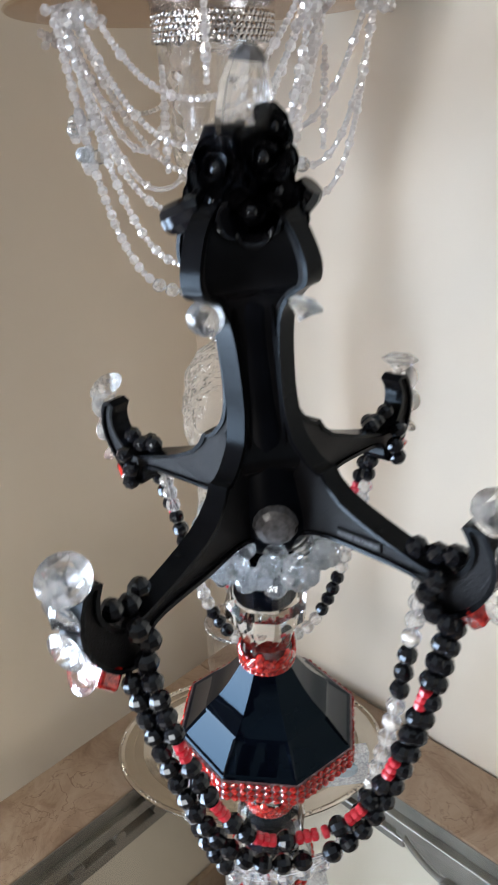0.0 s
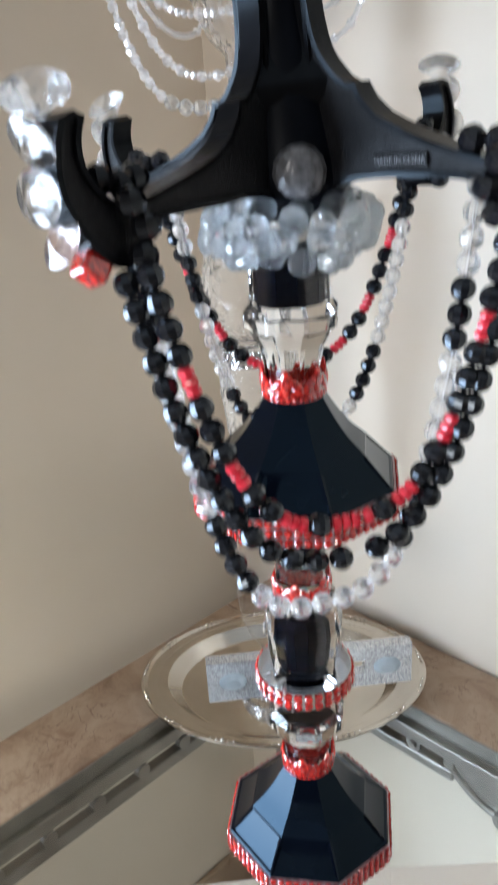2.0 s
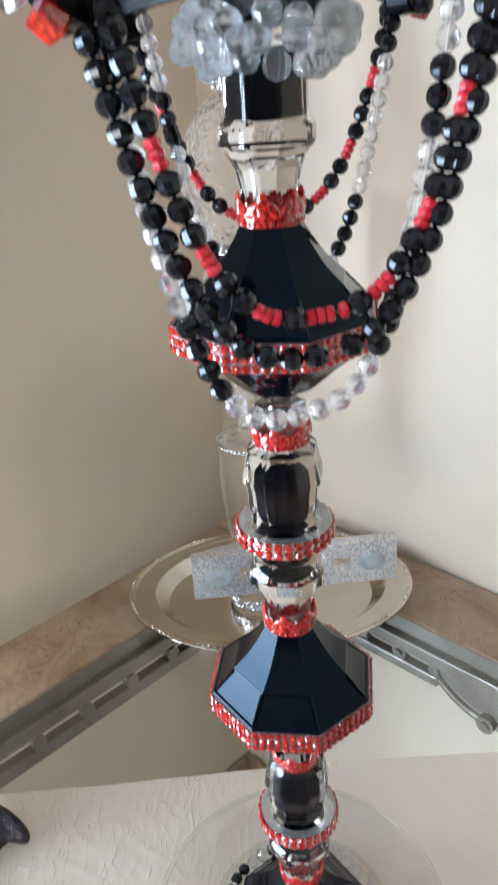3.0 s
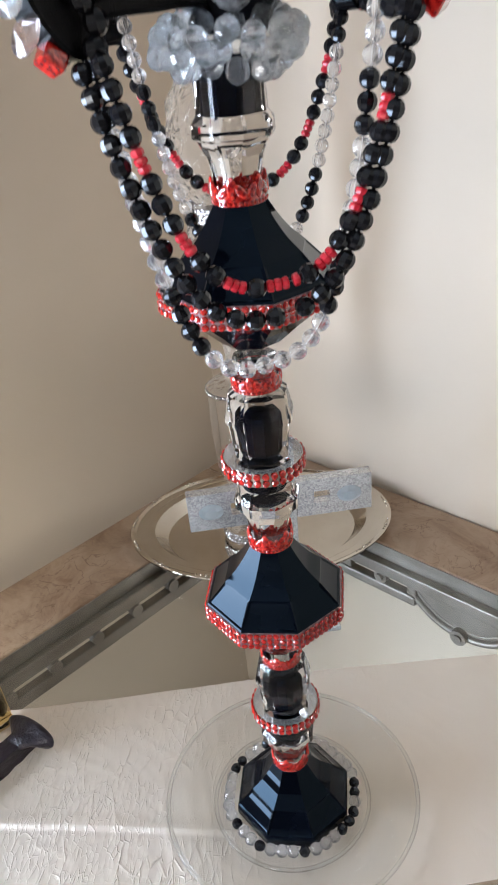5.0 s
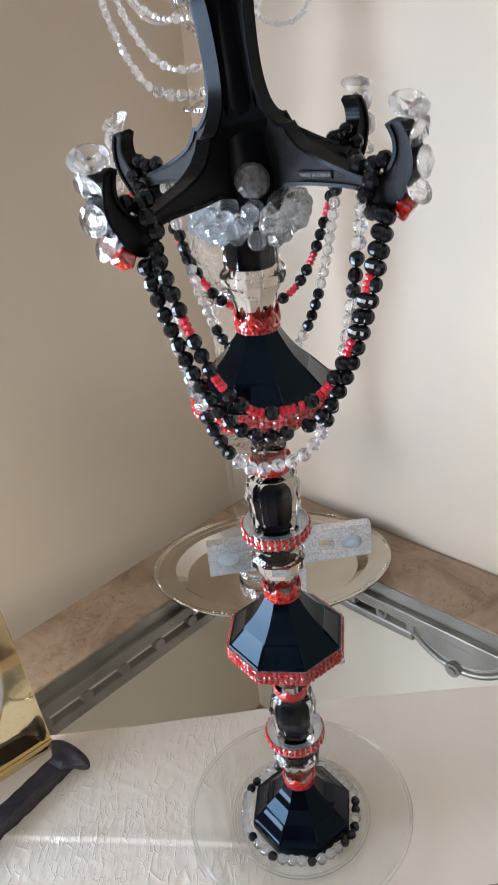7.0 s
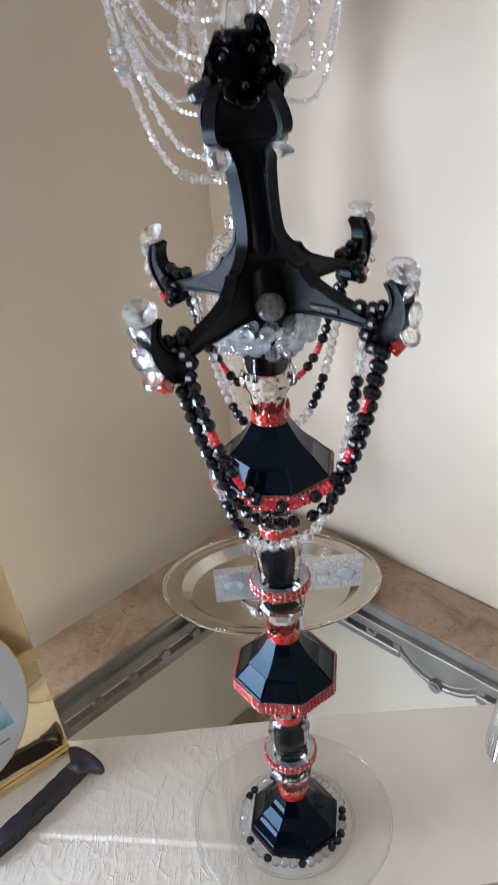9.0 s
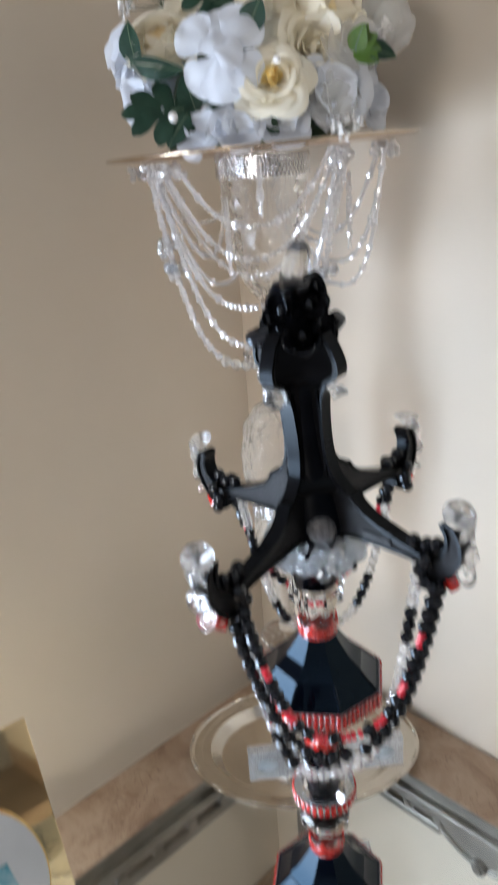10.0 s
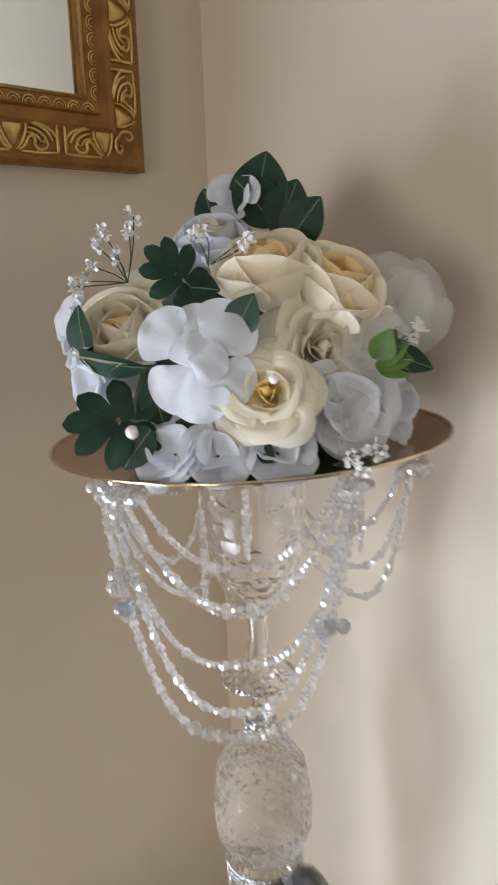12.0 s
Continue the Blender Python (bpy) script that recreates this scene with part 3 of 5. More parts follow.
part("dish", bm, PLATE_GLASS, plate, smooth=True, angle=50)

bm = bmesh.new()
add_tube(bm, [(0.1065 * math.cos(2 * math.pi * i / 72), 0.1065 * math.sin(2 * math.pi * i / 72), 0.0122) for i in range(72)], 0.0019, 8, closed=True)
part("rim", bm, PLATE_RIM, plate, "rounded clear glass rim", smooth=True)
bm = bmesh.new()
add_tube(bm, [(0.066 * math.cos(2 * math.pi * i / 64), 0.066 * math.sin(2 * math.pi * i / 64), 0.0036) for i in range(64)], 0.0017, 8, closed=True)
part("foot_ring", bm, PLATE_RIM, plate, "clear glass foot ring", smooth=True)


def rhinestone_mesh(name, r, mat):
    bm = bmesh.new()
    add_lathe(bm, [(r, 0), (r * 0.97, r * 0.22), (r * 0.55, r * 0.52), (r * 0.2, r * 0.54)], 7, closed_bottom=False)
    return finish(bm, name, mat)


RHINE = rhinestone_mesh("rhinestone", 0.0021, RED_GEM)
RHINE_L = rhinestone_mesh("ring_rhinestone", 0.0024, RED_GEM)
RHINE_S = rhinestone_mesh("small_rhinestone", 0.0012, RED_GEM)


def face_out(x, y, z, ang):
    """A pose whose z looks outwards along ang."""
    return pose(x, y, z) @ pose(0, 0, 0, 0, 0, math.degrees(ang)) @ pose(0, 0, 0, 0, 90, 0)


STONE_RND = random.Random(77)


def octagon_band(parent, R, z, rows, per_side, step, mesh):
    """Rows of stones along the eight sides of an octagon with corner radius R."""
    ap = R * math.cos(math.pi / 8)
    side = 2 * R * math.sin(math.pi / 8)
    for k in range(8):
        ang = OCT + math.pi / 8 + k * math.pi / 4
        n, tdir = Vector((math.cos(ang), math.sin(ang))), Vector((-math.sin(ang), math.cos(ang)))
        for i in range(per_side):
            o = (-0.5 + (i + 0.5) / per_side) * side
            for r in range(rows):
                p = n * (ap + 0.0006) + tdir * o
                piece("rhinestone", mesh, parent, face_out(p.x, p.y, z + r * step, ang) @ pose(0, 0, 0, STONE_RND.uniform(-14, 14), STONE_RND.uniform(-14, 14), STONE_RND.uniform(0, 60)))


def round_band(parent, R, z, rows, count, step, mesh, name="rhinestone", stagger=True):
    for r in range(rows):
        for i in range(count):
            ang = 2 * math.pi * (i + (0.5 * r if stagger else 0)) / count
            piece(name, mesh, parent, face_out((R + 0.0005) * math.cos(ang), (R + 0.0005) * math.sin(ang), z + r * step, ang) @ pose(0, 0, 0, STONE_RND.uniform(-12, 12), STONE_RND.uniform(-12, 12), STONE_RND.uniform(0, 60)))


bm = bmesh.new()
add_lathe(bm, [(0.0062, 0), (0.0058, 0.0006), (0.0036, 0.0013), (0.0014, 0.0014)], 9, sy=0.48, closed_bottom=False)
TEAR = finish(bm, "tear_gem", RED_GEM)


def neck_band(parent, r, z, h):
    """The red jewelled collar round a neck: fans of flat drop-shaped stones over a row of small ones."""
    band = part("collar", band_ring([(r - 0.0004, z), (r + 0.0005, z), (r + 0.0005, z + h * 0.55), (r - 0.0004, z + h * 0.55)], 32), RED_GEM, parent, "red jewelled collar", smooth=True, angle=30)
    k = h / 0.0150
    for i in range(6):
        for lean, dz, size in ((0, 0.60, 1.0), (-40, 0.50, 0.82), (40, 0.50, 0.82)):
            ang = 2 * math.pi * (i + lean / 130) / 6 - 1.75
            piece("stone", TEAR, band, face_out((r + 0.0004) * math.cos(ang), (r + 0.0004) * math.sin(ang), z + h * dz, ang) @ pose(0, 0, 0, 0, 0, lean) @ Matrix.Diagonal((size * k, size, 1, 1)))
        ang = 2 * math.pi * (i + 0.5) / 6 - 1.75
        piece("small_stone", RHINE_S, band, face_out((r + 0.0006) * math.cos(ang), (r + 0.0006) * math.sin(ang), z + h * 0.66, ang))
    for i in range(32):
        ang = 2 * math.pi * (i + 0.5) / 32
        piece("small_stone", RHINE_S, band, face_out((r + 0.0006) * math.cos(ang), (r + 0.0006) * math.sin(ang), z + h * 0.09, ang))


def bevel_ribs(bm, width=0.0011):
    """Grinds the upright edges of an eight-sided glass."""
    ribs = [e for e in bm.edges if abs(e.verts[0].co.z - e.verts[1].co.z) > 0.0005]
    bmesh.ops.bevel(bm, geom=ribs, offset=width, segments=1, affect="EDGES")


def panelled(prof, least, depth=-0.0006, thick=0.0016):
    """An eight-sided turned shape whose larger facets are sunk a little inside a border."""
    bm = lathe(prof, 8, turn=OCT)
    bmesh.ops.recalc_face_normals(bm, faces=bm.faces[:])
    bm.normal_update()
    facets = [f for f in bm.faces if len(f.verts) == 4 and f.calc_area() > least]
    bmesh.ops.inset_individual(bm, faces=facets, thickness=thick, depth=depth)
    return bm


def candlestick(z0, rim, top):
    """One glass candlestick with an eight-sided black foot; z0: height of its foot over the table."""
    # black foot: a steep panelled skirt, a ridge, then a hollow sweep up to the neck
    R = 0.0498
    sweep = smooth_line([(0.0332, z0 + 0.0402), (0.0268, z0 + 0.0462), (0.0215, z0 + 0.0530), (0.0176, z0 + 0.0590), (0.0146, z0 + 0.0640)], 4)
    prof = [(R - 0.002, z0 + 0.0105), (R, z0 + 0.0115), (R, z0 + 0.0225), (R - 0.0012, z0 + 0.0240), (0.0350, z0 + 0.0385)] + sweep
    if not rim:
        prof[0:3] = [(R - 0.001, z0 + 0.0125), (R, z0 + 0.0135), (R, z0 + 0.0210)]
    part("foot", panelled(prof, 3.0e-4, -0.0005, 0.0022), BLACK_GLASS, CAND, "glossy black eight-sided glass foot", smooth=True, angle=16)
    if rim:
        skirt = part("rhinestone_rim", band_ring([(R - 0.001, z0 + 0.0100), (R + 0.0006, z0 + 0.0100), (R + 0.0006, z0 + 0.0230), (R - 0.001, z0 + 0.0230)], 8, turn=OCT), SETTING, CAND, "red rhinestone rim in silver settings")
        octagon_band(skirt, R + 0.0004, z0 + 0.0120, 3, 9, 0.0045, RHINE)
        part("underside", lathe([(0.0180, z0 - 0.014), (0.030, z0 - 0.003), (R - 0.004, z0 + 0.0100)], 8, turn=OCT), BLACK_GLASS, CAND)
        part("socket", lathe([(0.0150, z0 - 0.0225), (0.0165, z0 - 0.0142)], 8, turn=OCT, closed_top=False, closed_bottom=False), CUP_GLASS, CAND, "clear glass socket")
    neck_band(CAND, 0.0140, z0 + 0.0640, 0.0150)
    # clear flare with its lip, a black band inside, and a clear waist over it
    bm = lathe([(0.0134, z0 + 0.0660), (0.0138, z0 + 0.0790), (0.0158, z0 + 0.0880), (0.0200, z0 + 0.0955), (0.0222, z0 + 0.0970), (0.0222, z0 + 0.1035), (0.0190, z0 + 0.1075), (0.0186, z0 + 0.1240 if not top else z0 + 0.1340)], 8, turn=OCT, closed_top=True, closed_bottom=True)
    bevel_ribs(bm)
    part("flare", bm, CLEAR, CAND, "clear cut glass flare")
    if top:
        part("heart", panelled([(0.0095, z0 + 0.1045), (0.0120, z0 + 0.1060), (0.0124, z0 + 0.1332), (0.0069, z0 + 0.1334)], 1.0e-4, -0.0004, 0.0010), INNER, CAND, "black heart of the candle cup")
        return
    part("heart_band", lathe([(0.0100, z0 + 0.0984), (0.0118, z0 + 0.0990), (0.0118, z0 + 0.1016), (0.0100, z0 + 0.1022)], 8, turn=OCT), INNER, CAND, "black band inside the lip")
    part("heart", panelled([(0.0080, z0 + 0.1095), (0.0106, z0 + 0.1110), (0.0110, z0 + 0.1232), (0.0090, z0 + 0.1236)], 0.6e-4, -0.0004, 0.0010), INNER, CAND, "black heart of the waist")
    part("ring", band_ring([(0.0190, z0 + 0.1245), (0.0246, z0 + 0.1245), (0.0246, z0 + 0.1350), (0.0190, z0 + 0.1335)], 40), RING_GLASS, CAND, "clear ring set with red rhinestones", smooth=True, angle=40)
    band = part("ring_band", band_ring([(0.0247, z0 + 0.1245), (0.0253, z0 + 0.1245), (0.0253, z0 + 0.1345), (0.0247, z0 + 0.1345)], 40), SILVER, CAND, smooth=True, angle=40)
    round_band(band, 0.0253, z0 + 0.1270, 2, 30, 0.0050, RHINE_L, stagger=False)
    bm = lathe([(0.0178, z0 + 0.1352), (0.0192, z0 + 0.1480), (0.0204, z0 + 0.1590), (0.0222, z0 + 0.1605), (0.0222, z0 + 0.1640), (0.0206, z0 + 0.1700), (0.0188, z0 + 0.1790), (0.0150, z0 + 0.1825), (0.0138, z0 + 0.1840), (0.0138, z0 + 0.2015)], 8, turn=OCT, closed_top=True, closed_bottom=True)
    bevel_ribs(bm)
    part("cup", bm, CLEAR, CAND, "clear eight-sided glass cup")
    part("cup_heart", panelled([(0.0074, z0 + 0.1366), (0.0086, z0 + 0.1384), (0.0097, z0 + 0.1605), (0.0092, z0 + 0.1635), (0.0064, z0 + 0.1675), (0.0036, z0 + 0.1680)], 0.8e-4, -0.0004, 0.0010), INNER, CAND, "black heart of the cup")
    neck_band(CAND, 0.0140, z0 + 0.1820, 0.0125)


candlestick(-0.004, False, False)
candlestick(0.224, True, False)
candlestick(0.4505, True, True)

# beads round the foot
bb, cb = bead_mesh("black_bead", 0.0046, BLACK_BEAD, 8, 6), bead_mesh("clear_bead", 0.0052, BEAD_CLEAR, 9, 6)
ringlet = thing("bead_ring", "ring of black and clear faceted beads round the black foot", "beads", pose(-0.003, 0.007, T + 0.0085))
order = "cccbbbcbbccccc" + "cbbcbbccbbcccccbccb" + "cccb"
for i, c in enumerate(order):
    ang = 2 * math.pi * i / len(order) - 1.2
    rr = 0.0545 + 0.0008 * math.cos(8 * (ang - OCT))
    piece("bead", bb if c == "b" else cb, ringlet, pose(rr * math.cos(ang), rr * math.sin(ang), 0.0045, 40 * i, 25 * i, 0))

# ---- the four-armed black top ----
TOPM = pose(0.003, -0.007, T + 0.598, 3.0, -4.3, 0)       # its foot, leaning a little
ARMS = [radians(a) for a in (-121, -39, 52.5, 141)]
REACH = (0.0085, -0.001, 0.004, 0.003)
DROP = (-0.003, 0.002, 0.007, 0.002)                     # the arms are not quite alike
top = thing("four_arm_finial", "black plastic four-armed hook stand with crystals, worn as the candelabra's crown", "candelabra top", TOPM)

# core between the arms
core = [(0.0190, -0.004), (0.0222, 0.002), (0.0230, 0.012), (0.0215, 0.024), (0.0185, 0.040), (0.0152, 0.056), (0.0128, 0.072), (0.0126, 0.095), (0.0138, 0.108), (0.0172, 0.120), (0.0212, 0.132), (0.0215, 0.142), (0.0195, 0.152), (0.0170, 0.160), (0.0150, 0.172), (0.010, 0.182)]
bm = bmesh.new()
add_lathe(bm, smooth_line(core, 3), 16, turn=radians(5))
part("core", bm, HEART, top, "smooth black moulded stem", smooth=True)

# arm outline in (reach, height), upper edge outwards, then the hook, then the lower edge back
upper = smooth_line([(0.015, 0.158), (0.024, 0.153), (0.031, 0.145), (0.0360, 0.133), (0.0352, 0.1245), (0.029, 0.1205), (0.0225, 0.1130), (0.0195, 0.102), (0.0182, 0.084), (0.0187, 0.068), (0.0220, 0.0545), (0.0295, 0.0450)], 4)
notch = [(0.0335, 0.0425), (0.0368, 0.0424), (0.0400, 0.0368)]
fore = smooth_line([(0.0460, 0.0310), (0.058, 0.0252), (0.074, 0.0200), (0.090, 0.0162), (0.100, 0.0185), (0.1065, 0.0270), (0.1070, 0.0350), (0.1035, 0.0420)], 4)
tip = [(0.1075, 0.0440), (0.1130, 0.0425)]
back = smooth_line([(0.1165, 0.0360), (0.1185, 0.0270), (0.1172, 0.0180), (0.1115, 0.0070), (0.1030, -0.0015), (0.0930, -0.0035), (0.0880, 0.0000), (0.0850, 0.0085), (0.060, 0.0095), (0.030, 0.0080), (0.0160, 0.0000)], 4)
SHAPE = upper + notch + fore + tip + back


def inset(poly, d):
    out = []
    n = len(poly)
    for i in range(n):
        a, b, c = Vector(poly[i - 1]), Vector(poly[i]), Vector(poly[(i + 1) % n])
        e1, e2 = (b - a).normalized(), (c - b).normalized()
        n1, n2 = Vector((e1.y, -e1.x)), Vector((e2.y, -e2.x))
        m = (n1 + n2)
        m = m / max(0.5, m.length_squared / 2)
        out.append(b + d * m)
    return out


def half_width(r):
    """Half the arm's breadth at a reach: broad at the stem, slim at the hook."""
    return float(np.interp(r, (0.016, 0.036, 0.048, 0.064, 0.080), (0.0046, 0.0048, 0.0056, 0.0058, 0.0056)))


def arm(angle, reach, drop):
    """One arm; reach lengthens it and drop bends it down from the middle of its web outwards."""
    m = pose(0, 0, 0, 0, 0, math.degrees(angle))
    far = [min(1.0, max(0.0, (r - 0.055) / 0.04)) for r, z in SHAPE]
    OUTLINE = [(r + reach * f, z - drop * f) for f, (r, z) in zip(far, SHAPE)]
    bm = bmesh.new()
    add_sheet(bm, [tuple(p) for p in inset(OUTLINE, 0.0006)], lambda r: half_width(r) - 0.0016)
    a = part("arm", bm, BLACK_GRAIN, top, "black plastic arm ending in a crescent hook", m=m)
    # raised border round the web
    inner = inset(OUTLINE, 0.0020)
    bm = bmesh.new()
    n = len(OUTLINE)
    o = [[bm.verts.new((p[0], k * half_width(p[0]), p[1])) for p in OUTLINE] for k in (-1, 1)]
    q = [[bm.verts.new((p[0], k * half_width(p[0]), p[1])) for p in inner] for k in (-1, 1)]
    for i in range(n):
        j = (i + 1) % n
        bm.faces.new((o[0][i], o[0][j], o[1][j], o[1][i]))
        bm.faces.new((q[0][j], q[0][i], q[1][i], q[1][j]))
        bm.faces.new((o[0][j], o[0][i], q[0][i], q[0][j]))
        bm.faces.new((o[1][i], o[1][j], q[1][j], q[1][i]))
    part("edge_rib", bm, BLACK_PLASTIC, a, smooth=True, angle=35)
    return m


def web(a0, a1):
    """The smooth black face that fills the stem between two arms, a little behind their edges."""
    e0, e1 = (Vector((math.cos(a), math.sin(a), 0)) for a in (a0, a1))
    bm = bmesh.new()
    rows = []
    for r, z in [p for p in upper if p[1] < 0.150] + [(0.0275, 0.0400), (0.0215, 0.0340)]:
        r -= 0.0018
        rows.append([bm.verts.new(((e0 * (1 - w) + e1 * w) * r * (1 - 0.10 * math.sin(math.pi * w))) + Vector((0, 0, z))) for w in [i / 8 for i in range(9)]])
    for p, q in zip(rows, rows[1:]):
        for i in range(8):
            bm.faces.new((q[i], q[i + 1], p[i + 1], p[i]))
    part("web", bm, BLACK_PLASTIC, top, "smooth black face of the stem", smooth=True)


for k in range(4):
    web(ARMS[k], ARMS[(k + 1) % 4])


def brilliant_mesh(name, r, mat, n=8, deep=0.85):
    """A brilliant-cut stone: table up, crown, girdle, pointed pavilion."""
    bm = bmesh.new()

    def ring(rad, z, count, off):
        return [bm.verts.new((rad * math.cos(2 * math.pi * (i + off) / count), rad * math.sin(2 * math.pi * (i + off) / count), z)) for i in range(count)]
    table, crown = ring(0.56 * r, 0.34 * r, n, 0.0), ring(0.82 * r, 0.19 * r, n, 0.5)
    g0, g1 = ring(r, 0.04 * r, 2 * n, 0.0), ring(r, -0.04 * r, 2 * n, 0.0)
    pav, apex = ring(0.55 * r, -0.40 * deep * r, n, 0.5), bm.verts.new((0, 0, -deep * r))
    bm.faces.new(table)
    for i in range(n):
        j, a, b, c = (i + 1) % n, 2 * i, 2 * i + 1, (2 * i + 2) % (2 * n)
        for f in ((table[i], crown[i], table[j]), (crown[i], g0[a], g0[b]), (crown[i], g0[b], g0[c]), (crown[i], g0[c], crown[j]), (table[j], crown[i], crown[j]),
                  (pav[i], g1[b], g1[a]), (pav[i], g1[c], g1[b]), (pav[i], pav[j], g1[c]), (apex, pav[j], pav[i])):
            bm.faces.new(f)
    for i in range(2 * n):
        bm.faces.new((g0[i], g1[i], g1[(i + 1) % (2 * n)], g0[(i + 1) % (2 * n)]))
    return finish(bm, name, mat)


BALL = brilliant_mesh("tip_stone", 0.0103, GEM, 8, 0.9)
FLAT = brilliant_mesh("side_stone", 0.0082, GEM, 8, 0.62)
FLAT_TINTED = brilliant_mesh("red_cast_side_stone", 0.0082, RED_CAST_GEM, 8, 0.62)
bm = bmesh.new()
add_box(bm, -0.0048, 0.0048, -0.0048, 0.0048, -0.0048, 0.0048, bevel=0.0014)
CUBE = finish(bm, "red_cube_gem", RED_GEM)
ABEAD = bead_mesh("arm_bead", 0.0050, BLACK_BEAD, 8, 6)
for k, ang in enumerate(ARMS):
    dr, dz = REACH[k], DROP[k]
    m = arm(ang, dr, dz)

    def on_arm(name, mesh, r, z, y=0.0, turn=None, label=""):
        mm = m @ pose(r + dr, y, z - dz) @ (turn if turn is not None else pose(0, 0, 0, 17 * k, 31 * k, 0))
        return piece(name, mesh, top, mm, label)

    on_arm("tip_stone", BALL, 0.1150, 0.0500, turn=pose(0, 0, 0, (-22, 24, 10, -10)[k], 24, 20 * k), label="large clear brilliant-cut stone")
    on_arm("side_stone", FLAT, 0.1200, 0.0370, turn=pose(0, 0, 0, 0, -68, 0), label="clear brilliant-cut stone")
    on_arm("side_stone", FLAT, 0.1222, 0.0228, turn=pose(0, 0, 0, 6, -92, 0), label="clear brilliant-cut stone")
    on_arm("side_stone", FLAT_TINTED if k in (0, 3) else FLAT, 0.1178, 0.0092, turn=pose(0, 0, 0, -5, -122, 0), label="clear brilliant-cut stone tinted pink for the reflected red stone" if k in (0, 3) else "clear brilliant-cut stone")
    on_arm("red_gem", CUBE, 0.1085, 0.0000, turn=pose(0, 0, 0, 20, 40, 10), label="red square-cut stone")
    for r, z, y in ((0.0985, 0.0240, 0), (0.0905, 0.0212, 0.001), (0.082, 0.0222, -0.001), (0.096, 0.0165, 0.0095), (0.096, 0.0165, -0.0095), (0.092, 0.0085, 0.0100), (0.092, 0.0085, -0.0100), (0.095, 0.000, 0.0095), (0.095, 0.000, -0.0095)):
        on_arm("arm_bead", ABEAD, r, z, y)

# moulded maker's plate on one arm, its writing too small to read
_m = pose(0, 0, 0, 0, 0, math.degrees(ARMS[1]))
label_plate = part("label_plate", box(0.043, 0.066, -0.0050, -0.0034, 0.0128, 0.0174, bevel=0.0004), BLACK_GRAIN, top, "small grey moulded label plate", m=_m)
_cu = bpy.data.curves.new("lettering", "FONT")
_cu.body, _cu.size, _cu.align_x, _cu.align_y, _cu.extrude = "MADE IN CHINA", 0.0029, "CENTER", "CENTER", 0.0001
_tx = bpy.data.objects.new("lettering", _cu)
_me = bpy.data.meshes.new_from_object(_tx)
bpy.data.objects.remove(_tx)
bm = bmesh.new()
bm.from_mesh(_me)
bpy.data.meshes.remove(_me)
part("lettering", bm, LABEL, label_plate, "small raised letters", m=pose(0.0545, -0.0051, 0.0151, 90, 0, 0))

# the round button on the front, and gems at the waist
bm = bmesh.new()
add_lathe(bm, [(0.0100, 0), (0.0106, 0.003), (0.0092, 0.0058), (0.0060, 0.0074), (0, 0.0078)], 14)
part("button", bm, BUTTON, top, "round clear faceted button", m=pose(0.0030, -0.0185, 0.0140, 90, 0, 0))
WGEM = brilliant_mesh("waist_gem", 0.0078, ICE_BEAD, 7, 0.9)
for ang in ARMS:
    piece("waist_gem", WGEM, top, pose(0.0300 * math.cos(ang), 0.0300 * math.sin(ang), 0.1148, 40 * ang, 25, 0), "clear gem tucked under the shoulder")

# crystals packed round the neck
CB = bead_mesh("crystal_bead", 0.0060, ICE_BEAD, 9, 6)
rnd = random.Random(5)
collar = thing("crystal_collar", "thick collar of clear crystal beads round the candelabra's neck", "beads", pose(-0.001, -0.003, T + 0.574))
for layer, (r, z, n) in enumerate(((0.0255, 0.0045, 14), (0.0330, 0.0110, 19), (0.0335, 0.0190, 18), (0.0270, 0.0235, 13))):
    for i in range(n):
        ang = 2 * math.pi * (i + 0.37 * layer) / n + rnd.uniform(-0.08, 0.08)
        rr = r + rnd.uniform(-0.0015, 0.0015)
        piece("crystal_bead", CB, collar, pose(rr * math.cos(ang), rr * math.sin(ang), z + rnd.uniform(-0.002, 0.002), rnd.uniform(0, 180), rnd.uniform(0, 180), 0))


def add_petal(bm, m, w, l, cup, curl, seed=0, ruffle=0.2, nu=6, nv=6, lip=0.0):
    """A round cupped petal standing up from the origin of m, its lip rolled outwards."""
    rows = []
    for j in range(nv + 1):
        q = 2 * j / nv - 1
        row = []
        for i in range(nu + 1):
            u = 2 * i / nu - 1
            a, c = u * math.sqrt(1 - q * q / 2), q * math.sqrt(1 - u * u / 2)
            v = 0.5 + 0.5 * c
            f = min(1.0, v / 0.62)
            x = a * w * (0.42 + 0.68 * f * f * (3 - 2 * f))
            roll = max(0.0, math.hypot(a, c) - 0.55) / 0.45 if c > -0.3 else 0.0
            y = cup * w * (0.75 * a * a - 0.50 * math.sin(math.pi * 0.85 * v)) - curl * l * v ** 3 - lip * w * roll ** 2
            r = ruffle * w * noise.noise((a * 1.7 + seed * 3.1, v * 2.1, seed * 1.7)) * v
            row.append(bm.verts.new(m @ Vector((x, y + r, l * v + 0.4 * r - 0.4 * lip * w * roll ** 3))))
        rows.append(row)
    for a, b in zip(rows, rows[1:]):
        for i in range(nu):
            bm.faces.new((a[i], a[i + 1], b[i + 1], b[i]))


